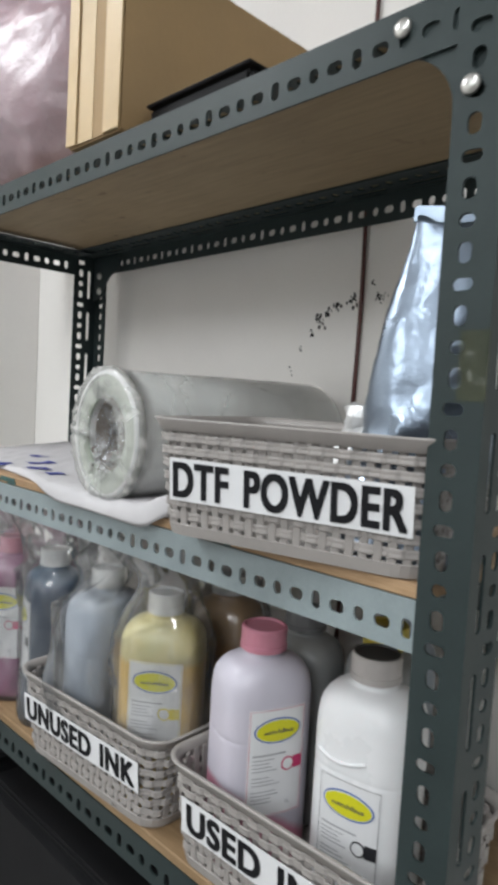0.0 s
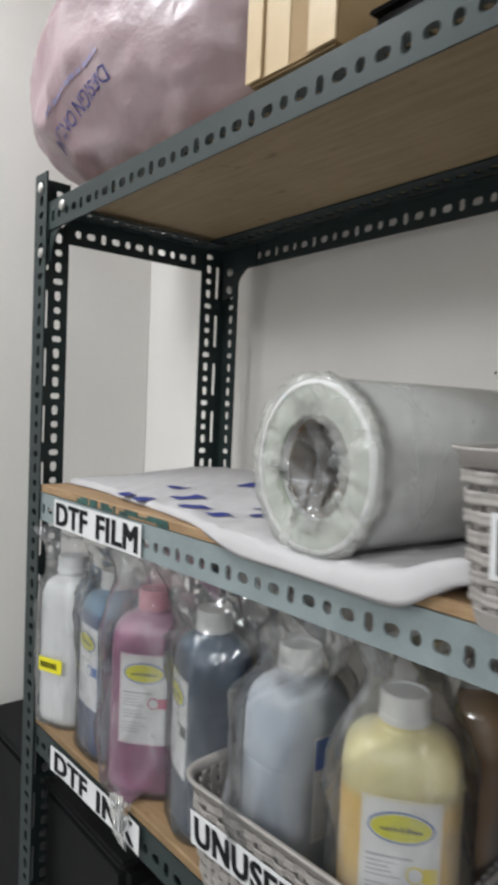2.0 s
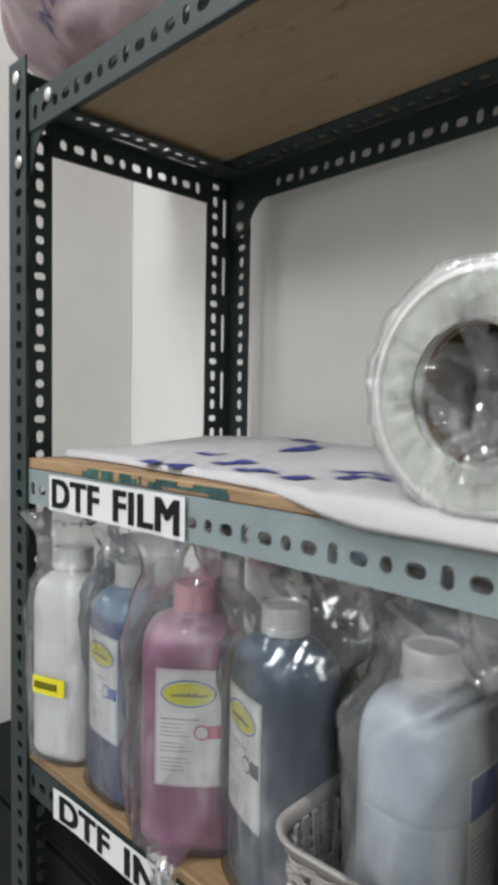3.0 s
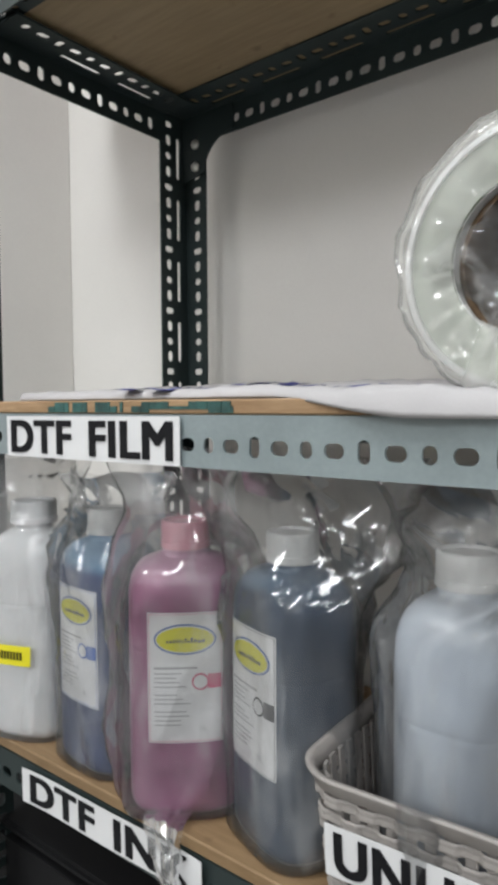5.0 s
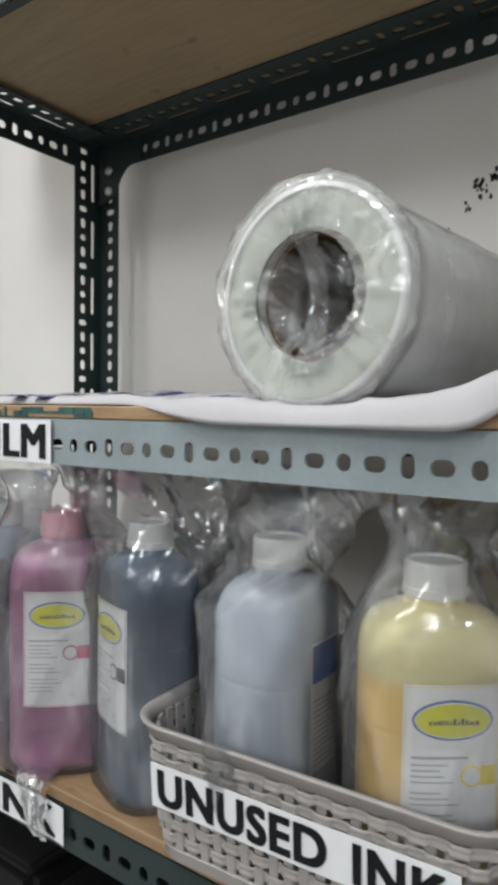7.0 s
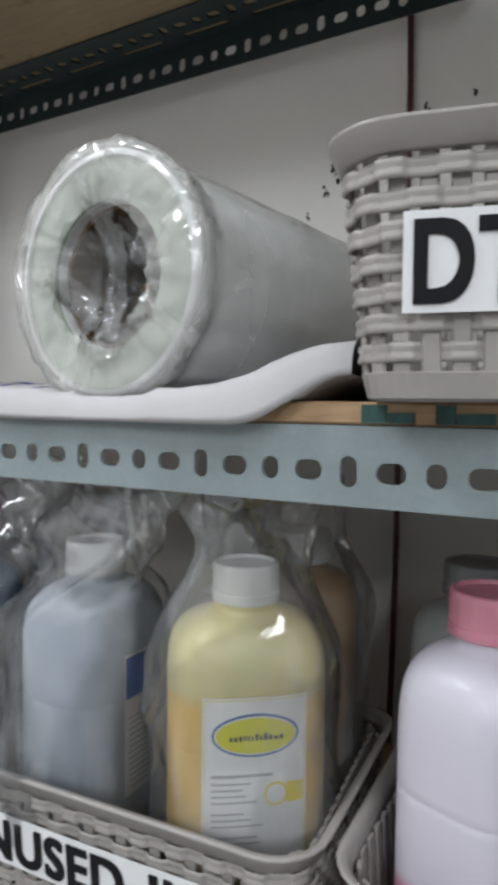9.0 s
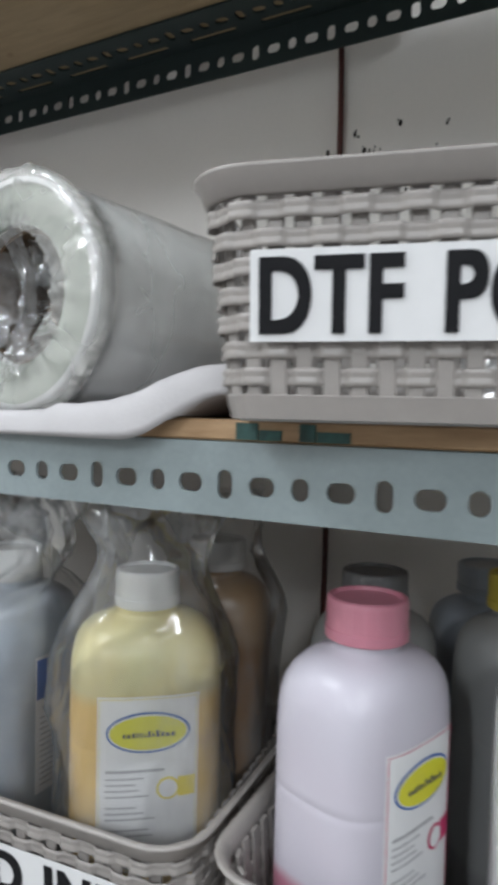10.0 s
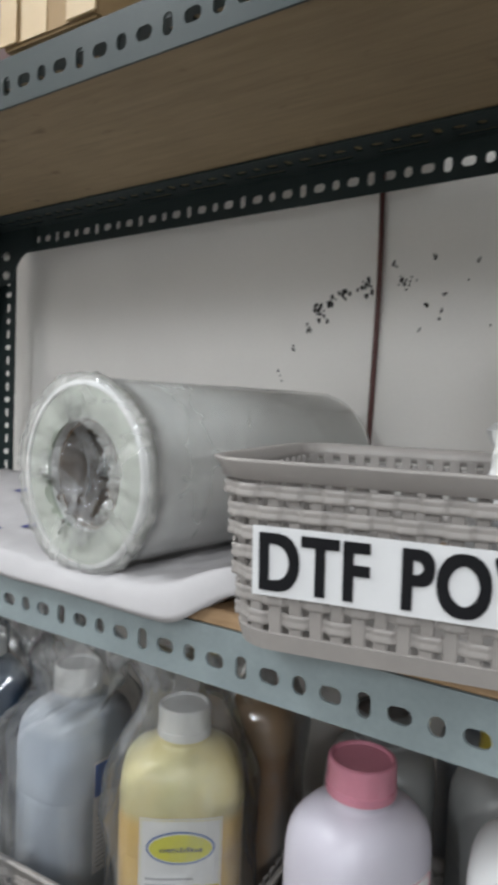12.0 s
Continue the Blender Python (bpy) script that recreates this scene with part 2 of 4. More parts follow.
M["foil"] = surface("silver_foil", (0.25, 0.30, 0.37), 0.30, metal=0.92, vary=0.1, fine=60, coarse=14, relief=0.3, dist=0.003)
M["pale_foil"] = surface("pale_foil", (0.74, 0.74, 0.74), 0.38, metal=0.7, vary=0.1, fine=60, coarse=14, relief=0.3, dist=0.003)
M["tape"] = film("clear_tape", tint=(0.94, 0.94, 0.88), haze=0.03, gloss=0.04, milk=(0.5, 0.48, 0.3))
M["yellow_tape"] = surface("yellow_sticker", (0.80, 0.72, 0.02), 0.45, vary=0.05, relief=0.0)
# near-black colour stands in for the shade below the rack
M["shade_box"] = surface("shade_dark_plastic", (0.014, 0.014, 0.015), 0.75, vary=0.1, spec=0.15)


def pink_sheet():
    m, nt, b = nodes_of("pink_bag_sheet")
    n, f = noise_node(nt, 5, 5, 0.6), noise_node(nt, 40, 4, 0.6)
    c = ramp(nt, n.outputs[0], [(0.3, (0.27, 0.175, 0.195)), (0.5, (0.335, 0.235, 0.26)), (0.72, (0.41, 0.33, 0.35))])
    nt.links.new(c.outputs[0], b.inputs["Base Color"])
    b.inputs["Roughness"].default_value = 0.36
    b.inputs["Subsurface Weight"].default_value = 0.3
    b.inputs["Subsurface Radius"].default_value = (0.02, 0.012, 0.012)
    bump(nt, b, f.outputs[0], 0.4, 0.006)
    return m


M["pink_sheet"] = pink_sheet()
# glow for the tubes of the added, unseen lamps
LAMP_GLASS = bpy.data.materials.new("lit_tube")
LAMP_GLASS.use_nodes = True
LAMP_GLASS.node_tree.nodes["Principled BSDF"].inputs["Emission Color"].default_value = (1, 0.97, 0.93, 1)
LAMP_GLASS.node_tree.nodes["Principled BSDF"].inputs["Emission Strength"].default_value = 3.0

# ---- mesh helpers ----


def part(name, bm, material, parent=None, label="", smooth=False):
    """Links a bmesh, a mesh or (verts, faces) as one object, under a thing or a part."""
    if isinstance(bm, bpy.types.Mesh):
        me = bm
    elif isinstance(bm, tuple):
        me = bpy.data.meshes.new(name)
        me.from_pydata(bm[0], [], bm[1])
    else:
        me = bpy.data.meshes.new(name)
        bm.to_mesh(me)
        bm.free()
    if smooth:
        for p in me.polygons:
            p.use_smooth = True
    if not me.materials:
        me.materials.append(material)
    ob = new(name, me)
    if parent is not None:
        ob.parent = parent
    if label:
        ob["label"] = label
    return ob


def empty(name, m, label, category, group="", kind=""):
    ob = new(name)
    ob.empty_display_size = 0.05
    ob.matrix_world = m
    return tagged(ob, label, category, group, kind)


def box(x0, x1, y0, y1, z0, z1, bevel=0.0, seg=2):
    bm = bmesh.new()
    bmesh.ops.create_cube(bm, size=1.0)
    for v in bm.verts:
        v.co = Vector(((x0 + x1) / 2 + v.co.x * (x1 - x0), (y0 + y1) / 2 + v.co.y * (y1 - y0), (z0 + z1) / 2 + v.co.z * (z1 - z0)))
    if bevel:
        bmesh.ops.bevel(bm, geom=bm.edges[:], offset=bevel, segments=seg, affect="EDGES")
    return bm


def ease(a, b, v):
    u = max(0.0, min(1.0, (v - a) / (b - a)))
    return u * u * (3 - 2 * u)


def loft(rings, close_bottom=True, close_top=True):
    """Rings of equal length, closed round, joined into a skin."""
    n = len(rings[0])
    verts = [tuple(p) for r in rings for p in r]
    faces = []
    for i in range(len(rings) - 1):
        for j in range(n):
            k = (j + 1) % n
            faces.append((i * n + j, i * n + k, (i + 1) * n + k, (i + 1) * n + j))
    if close_bottom:
        faces.append(tuple(reversed(range(n))))
    if close_top:
        faces.append(tuple((len(rings) - 1) * n + j for j in range(n)))
    return verts, faces


def tube(points, radius, sides=8):
    """A round cable along points."""
    pts = [Vector(p) for p in points]
    rings = []
    for i, p in enumerate(pts):
        d = (pts[min(i + 1, len(pts) - 1)] - pts[max(i - 1, 0)]).normalized()
        side = d.cross(Vector((0.31, 0.9, 0.2))).normalized()
        up = side.cross(d)
        rings.append([p + radius * (math.cos(a) * side + math.sin(a) * up) for a in [2 * math.pi * k / sides for k in range(sides)]])
    return loft(rings)


def lettering(text, width, height, depth=0.0004, bold=0.05):
    """Raised letters, fitted to a width and height, centred, in the xz plane, facing -y; bold: stroke added, in letter heights."""
    cu = bpy.data.curves.new("letters", "FONT")
    cu.body, cu.size, cu.extrude, cu.space_character, cu.space_word = text, 1.0, 0.02, 1.0 + bold * 1.6, 1.0 + bold * 8
    cu.resolution_u = 5
    ob = bpy.data.objects.new("letters", cu)
    scene.collection.objects.link(ob)
    bpy.context.view_layer.update()
    src = bpy.data.meshes.new_from_object(ob.evaluated_get(bpy.context.evaluated_depsgraph_get()))
    bpy.data.objects.remove(ob)
    co = [v.co.copy() for v in src.vertices]
    polys = [tuple(q.vertices) for q in src.polygons]
    tall = max(c.y for c in co) - min(c.y for c in co)
    verts, faces = [], []
    steps = [(0.0, 0.0)] if not bold else [(bold * a, bold * 0.62 * b) for a, b in ((-1, -1), (-0.4, -1), (0.2, -1), (1, -1), (1, 1), (0.4, 1), (-0.2, 1), (-1, 1), (-1, 0), (1, 0))]
    for n, (dx, dy) in enumerate(steps):
        k = len(verts)
        verts += [(c.x + dx * tall, c.y + dy * tall, c.z * (1 + 0.02 * n)) for c in co]
        faces += [tuple(i + k for i in q) for q in polys]
    xs, ys = [v[0] for v in verts], [v[1] for v in verts]
    x0, x1, y0, y1 = min(xs), max(xs), min(ys), max(ys)
    me = bpy.data.meshes.new("letters")
    me.from_pydata([((x - (x0 + x1) / 2) / (x1 - x0) * width, -z / 0.02 * depth, (y - (y0 + y1) / 2) / (y1 - y0) * height) for x, y, z in verts], [], faces)
    bpy.data.meshes.remove(src)
    return me


def words_of(me, height):
    """Splits a line of letters into its words, at the wide gaps."""
    spans = sorted((min(me.vertices[i].co.x for i in q.vertices), max(me.vertices[i].co.x for i in q.vertices)) for q in me.polygons)
    cuts, reach = [], spans[0][1]
    for a, b in spans:
        if a - reach > 0.27 * height:
            cuts.append((a + reach) / 2)
        reach = max(reach, b)
    out = []
    for lo, hi in zip([-9.0] + cuts, cuts + [9.0]):
        keep = [tuple(q.vertices) for q in me.polygons if lo < me.vertices[q.vertices[0]].co.x <= hi]
        ids = sorted({i for q in keep for i in q})
        at = {i: k for k, i in enumerate(ids)}
        out.append(([tuple(me.vertices[i].co) for i in ids], [tuple(at[i] for i in q) for q in keep]))
    return out


def sign(parent, text, m, w, h, letters_w, letters_h, label, curl=0.0):
    """A printed paper strip with its letters, as a part of what it is stuck to."""
    nx = 24
    verts, faces = [], []
    for i in range(nx + 1):
        u = i / nx
        x = (u - 0.5) * w
        off = -curl * (abs(u - 0.5) * 2) ** 6 + 0.0004 * math.sin(9 * u)
        for z in (-h / 2, h / 2):
            verts += [(x, off - 0.0006, z), (x, off, z)]
    for i in range(nx):
        a, b = 4 * i, 4 * (i + 1)
        faces += [(a, b, b + 2, a + 2), (a + 1, a + 3, b + 3, b + 1), (a + 2, b + 2, b + 3, a + 3), (a, a + 1, b + 1, b)]
    faces += [(0, 2, 3, 1), (4 * nx, 4 * nx + 1, 4 * nx + 3, 4 * nx + 2)]
    paper = part("label", (verts, faces), M["paper"], parent, label)
    paper.matrix_basis = parent.matrix_world.inverted() @ m
    me = lettering(text, letters_w, letters_h)
    for v in me.vertices:
        u = v.co.x / w + 0.5
        v.co.y += -0.0012 - curl * (abs(u - 0.5) * 2) ** 6 + 0.0004 * math.sin(9 * u)
    for word in words_of(me, letters_h):
        part("lettering", word, M["ink_black"], paper, "bold black capital letters")
    return paper


# ---- room ----
WALL_Y, WALL_X = 0.812, -1.535


def structure(name, bm, material, label, category):
    return tagged(part(name, bm, material), label, category, kind="structure")


structure("floor", box(-1.7, 2.4, -5.4, 1.0, -0.1, 0.0), M["floor"], "grey tiled floor of the stock room", "floor")
structure("wall_north", box(WALL_X - 0.15, 2.3, WALL_Y, WALL_Y + 0.15, 0.0, 2.5), M["wall"], "white painted wall behind the rack", "wall")
structure("wall_west", box(WALL_X - 0.15, WALL_X, -5.3, WALL_Y - 0.001, 0.0, 2.5), M["wall"], "white painted side wall", "wall")
# east and south walls are unseen, added to close the room and hold bounce down
structure("wall_east", box(2.15, 2.3, -5.3, WALL_Y - 0.001, 0.0, 2.5), M["grey_wall"], "unseen side wall, grey to cut bounced light", "wall")
structure("wall_south", box(WALL_X, 2.15, -5.3, -5.15, 0.0, 2.5), M["grey_wall"], "unseen end wall, grey to cut bounced light", "wall")
structure("ceiling", box(-1.7, 2.4, -5.4, 1.0, 2.5, 2.6), M["ceiling"], "white painted ceiling", "ceiling")
# fixtures made up to go with the added lamps
for lx, ly, lsx, lsy, watts in LAMPS:
    lamp = empty("added_ceiling_light", pose(lx, ly, LAMP_Z + 0.01), "unseen white tube light added under the ceiling", "lamp", "ceiling lights")
    part("housing", box(-lsx / 2 - 0.03, lsx / 2 + 0.03, -lsy / 2 - 0.03, lsy / 2 + 0.03, 0.03, 0.08, 0.008), M["white_plastic"], lamp)
    part("tube", box(-0.02, 0.02, -lsy / 2, lsy / 2, 0.0, 0.03, 0.012), LAMP_GLASS, lamp)

# ---- slotted steel rack ----
PITCH, STEEL = 0.021, 0.0022
NARROW, WIDE = 0.039, 0.052


def rounded_hole(hw, hh, n=16):
    """A slot of half sizes hw, hh with round ends, starting at its corner direction."""
    r = min(hw, hh) * 0.98
    pts = []
    for k in range(n):
        a = -3 * math.pi / 4 + 2 * math.pi * k / n
        pts.append((r * math.cos(a) + math.copysign(hw - r, math.cos(a)), r * math.sin(a) + math.copysign(hh - r, math.sin(a))))
    return pts


def flange(length, width, rows, phase):
    """A perforated strip: verts (u, v, w) and faces. rows: (centre, half height of the strip, kind)."""
    verts, faces = [], []

    def cell(u0, u1, v0, v1, hole, hu, hv):
        n = 16
        b = len(verts)
        inner = rounded_hole(*hole, n) if hole else None
        outer = []
        for s, (x, y, dx, dy) in enumerate(((u0, v0, 1, 0), (u1, v0, 0, 1), (u1, v1, -1, 0), (u0, v1, 0, -1))):
            for q in range(4):
                outer.append((x + dx * (u1 - u0) * q / 4, y + dy * (v1 - v0) * q / 4))
        if not hole:
            for w in (0.0, STEEL):
                verts.extend(((u0, v0, w), (u1, v0, w), (u1, v1, w), (u0, v1, w)))
            faces.extend(((b, b + 1, b + 2, b + 3), (b + 7, b + 6, b + 5, b + 4)))
            return
        for w in (0.0, STEEL):
            verts.extend((x, y, w) for x, y in outer)
            verts.extend((hu + x, hv + y, w) for x, y in inner)
        for k in range(n):
            j = (k + 1) % n
            faces.append((b + k, b + j, b + n + j, b + n + k))
            faces.append((b + 2 * n + k, b + 3 * n + k, b + 3 * n + j, b + 2 * n + j))
            faces.append((b + n + k, b + n + j, b + 3 * n + j, b + 3 * n + k))

    lo = 0.0
    for centre, half, kind in rows:
        v0, v1 = lo, centre + half
        lo = v1
        step = PITCH if kind == "mix" else 4 * PITCH
        first = math.floor(-phase / step) - 1
        u, k = 0.0, first
        while u < length - 1e-6:
            c = phase + k * step
            a, z = max(u, c - step / 2), min(length, c + step / 2)
            if z <= u:
                k += 1
                continue
            if kind == "mix":
                hole = ((0.0073, 0.0051), (0.0044, 0.0076), (0.0073, 0.0051), (0.0048, 0.0058))[(k - 1) % 4]
            else:
                hole = (0.028, 0.0036)
            if c - hole[0] < a + 0.0015 or c + hole[0] > z - 0.0015:
                hole = None
            cell(u, z, v0, v1, hole, c, centre)
            u, k = z, k + 1
    b = len(verts)
    verts.extend(((0, 0, 0), (length, 0, 0), (length, width, 0), (0, width, 0), (0, 0, STEEL), (length, 0, STEEL), (length, width, STEEL), (0, width, STEEL)))
    faces.extend(((b, b + 4, b + 5, b + 1), (b + 2, b + 6, b + 7, b + 3), (b + 1, b + 5, b + 6, b + 2), (b + 3, b + 7, b + 4, b)))
    return verts, faces


NARROW_ROWS = [(0.0222, 0.0168, "mix")]
WIDE_ROWS = [(0.0180, 0.0070, "long"), (0.0365, 0.0155, "mix")]


def angle_bar(name, origin, along, narrow_dir, wide_dir, length, phase, parent, phase2=None, label="", paint=None, wide=WIDE):
    """A slotted angle: the narrow flange runs along narrow_dir, the wide one along wide_dir, from one corner line."""
    o, u, a, b = Vector(origin), Vector(along), Vector(narrow_dir), Vector(wide_dir)
    verts, faces = [], []
    for width, rows, v, w, p in ((NARROW, NARROW_ROWS, a, b, phase), (wide, WIDE_ROWS[:1] + [(0.0365, wide - 0.0365, "mix")], b, a, phase if phase2 is None else phase2)):
        inset = STEEL + 0.00005 if rows is not NARROW_ROWS else 0.0
        vs, fs = flange(length, width - inset, [(c - inset, h, kind) for c, h, kind in rows], p)
        k = len(verts)
        verts += [tuple(o + u * x + v * (y + inset) + w * z) for x, y, z in vs]
        faces += [tuple(i + k for i in f) for f in fs]
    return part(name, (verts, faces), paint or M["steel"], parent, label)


X0, X1, Y0, Y1 = -1.216, -0.197, 0.420, 0.768
TOPS = {"low": 0.924, "mid": 1.261, "top": 1.676}
rack = empty("storage_rack", pose(0, 0, 0), "grey-green slotted steel angle rack with plywood shelves", "shelf rack")
X, Y, Z = Vector((1, 0, 0)), Vector((0, 1, 0)), Vector((0, 0, 1))
for px, py, sx, sy in ((X0, Y0, 1, 1), (X1, Y0, -1, 1), (X0, Y1, 1, -1), (X1, Y1, -1, -1)):
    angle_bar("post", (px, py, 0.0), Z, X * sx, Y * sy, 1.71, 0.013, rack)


def bolt(x, y, z, facing, parent):
    """A domed bolt head."""
    rings = []
    for r, d in ((0.0072, 0.0), (0.0072, 0.0014), (0.0062, 0.0030), (0.0036, 0.0040), (0.0006, 0.0043)):
        rings.append([(x + r * math.cos(k * math.pi / 7), y + facing * d, z + r * math.sin(k * math.pi / 7)) for k in range(14)])
    return part("bolt", loft(rings), M["bolt"], parent, "zinc bolt head", True)


def gusset(corner_x, sx, y, z_top, parent, size=0.090, t=0.002):
    """A corner plate with a hollow curve, set against the beam and the post."""
    n = 14
    line = [(0.0, 0.0), (size, 0.0), (size, -NARROW + 0.004)]
    rx, rz = size - NARROW - 0.001, 0.046
    for k in range(1, n + 1):
        a = math.pi / 2 + (math.pi / 2) * k / n
        line.append((size + rx * math.cos(a), -NARROW + 0.004 - rz + rz * math.sin(a)))
    line.append((0.0, -NARROW - rz - 0.006))
    bm = bmesh.new()
    front = [bm.verts.new((corner_x + sx * u, y, z_top + v)) for u, v in line]
    face = bm.faces.new(front)
    r = bmesh.ops.extrude_face_region(bm, geom=[face])
    for g in r["geom"]:
        if isinstance(g, bmesh.types.BMVert):
            g.co.y += t
    bmesh.ops.recalc_face_normals(bm, faces=bm.faces[:])
    return part("corner_plate", bm, M["steel"], parent)


TILT_TOP = Matrix.Translation((-0.70, 0, 1.676)) @ Matrix.Rotation(-0.0180, 4, "Y") @ Matrix.Translation((0.70, 0, -1.676))


def beam_front(z, x0, x1, y, back, phase):
    """A long beam: its narrow flange hangs down, its wide one lies under the board."""
    d = Y if not back else -Y
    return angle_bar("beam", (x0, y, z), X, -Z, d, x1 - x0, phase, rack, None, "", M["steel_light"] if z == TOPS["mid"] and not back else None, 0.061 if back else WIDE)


for key, z in TOPS.items():
    yf, yb = Y0 + 0.0035, Y1 - 0.0035
    for back, y in ((False, yf), (True, yb)):
        x0, x1 = X0 + NARROW - 0.004, X1 - NARROW + 0.002
        if key == "top" or back:
            x0, x1 = X0 + 0.003, X1 - 0.003
        phase = (-0.706 - x0) % (4 * PITCH) + (0.006 if key == "top" else 0)
        made = beam_front(z, x0, x1, y, back, phase)
        if key == "top":
            made.matrix_basis = TILT_TOP
    for sx, x in ((1, X0 + 0.0035), (-1, X1 - 0.0035)):
        angle_bar("side_beam", (x, Y0 + 0.045, z - 0.0055 + (0.008 * -sx if key == "top" else 0.0)), Y, -Z, X * sx, Y1 - Y0 - 0.09, 0.02, rack)
for sx, cx in ((1, X0 + 0.0025), (-1, X1 - 0.0025)):
    for y in (Y0 + 0.0061, Y1 - 0.0085):
        gusset(cx, sx, y, TOPS["top"] - sx * 0.0085, rack)
    for u, dz in ((0.082, -0.012), (0.024, -0.070)):
        bolt(cx + sx * u * (1 if dz > -0.05 else 1), Y0 + (0.0035 if dz > -0.05 else 0.0), TOPS["top"] + dz - sx * 0.0075 - (0.0 if dz < -0.05 else 0.002), -1, rack)
    for dz in (-0.02, -0.05):
        bolt(cx + sx * 0.024, Y1 - NARROW * 0 - 0.0085, TOPS["top"] + dz - 0.03, -1, rack)
    bolt(cx + sx * 0.018, Y0, TOPS["top"] + 0.014, -1, rack)


def board(name, z, material, t=0.0115, front=Y0 + 0.004):
    bm = box(X0 + 0.034, X1 - 0.034, front, Y1 - 0.012, z + 0.0005, z + t, 0.0012, 1)
    return part(name, bm, material, rack, "brown plywood board")


shelf_top = board("shelf_board", TOPS["top"], M["ply"], 0.0115, Y0 + 0.026)
shelf_top.matrix_basis = TILT_TOP
shelf_mid = board("shelf_board", TOPS["mid"], M["ply_edge"])
shelf_low = board("shelf_board", TOPS["low"], M["ply_light"])
TOP_Z, MID_Z, LOW_Z = TOPS["top"] + 0.0115, TOPS["mid"] + 0.0115, TOPS["low"] + 0.0115

# worn teal stamps on the edge of the middle board
rng = random.Random(4)
for a, b in ((-1.065, -1.035), (-1.03, -1.01), (-1.0, -0.965), (-0.955, -0.85), (-0.745, -0.712), (-0.490, -0.464), (-0.455, -0.428)):
    x = a
    while x < b:
        step = min(b - x, rng.uniform(0.006, 0.022))
        lo = rng.choice((0.0008, 0.0008, 0.0035))
        hi = rng.choice((0.0095, 0.0095, 0.0060))
        part("stamp", box(x, x + step - 0.0006, Y0 + 0.0032, Y0 + 0.0042, MID_Z - 0.0110 + lo, MID_Z - 0.0110 + hi), M["teal"], shelf_mid, "worn teal print")
        x += step + rng.choice((0.0, 0.0, 0.003))

sign(rack, "DTF FILM", pose(-1.0125, Y0 + 0.0015, 1.2405, 0, -0.3, 0), 0.226, 0.0375, 0.212, 0.0300, "white paper label with black letters", 0.0008)
sign(rack, "DTF INK", pose(-0.996, Y0 + 0.0008, 0.906, 0, -1.2, 0), 0.232, 0.033, 0.208, 0.0265, "white paper label with black letters", 0.002)

# clear tape round the post
part("tape", box(X1 - 0.020, X1 + 0.001, Y0 - 0.0010, Y0 - 0.0004, 1.405, 1.452), M["tape"], rack, "strip of clear tape")

# ---- woven plastic baskets ----
BW, BD, BH = 0.272, 0.190, 0.105


def rounded_rect(w, d, r, n=6):
    pts = []
    for cx, cy, a0 in ((w / 2 - r, -d / 2 + r, -90), (w / 2 - r, d / 2 - r, 0), (-w / 2 + r, d / 2 - r, 90), (-w / 2 + r, -d / 2 + r, 180)):
        for k in range(n + 1):
            a = radians(a0 + 90 * k / n)
            pts.append((cx + r * math.cos(a), cy + r * math.sin(a)))
    return pts


def walk_round(w, d, r, count):
    """Evenly spaced places round a rounded rectangle, with outward normals."""
    base = rounded_rect(w, d, r, 8)
    seg = [math.dist(base[i], base[(i + 1) % len(base)]) for i in range(len(base))]
    total, out, i, acc = sum(seg), [], 0, 0.0
    for k in range(count):
        s = total * k / count
        while acc + seg[i] < s:
            acc += seg[i]
            i += 1
        f = (s - acc) / max(seg[i], 1e-9)
        a, b = base[i], base[(i + 1) % len(base)]
        tx, ty = (b[0] - a[0]), (b[1] - a[1])
        ln = math.hypot(tx, ty) or 1
        out.append((a[0] + f * tx, a[1] + f * ty, ty / ln, -tx / ln))
    return out


def scale_at(z):
    """The basket flares from its foot to its rim."""
    return 0.90 + 0.085 * (z / BH)


BARS = 70


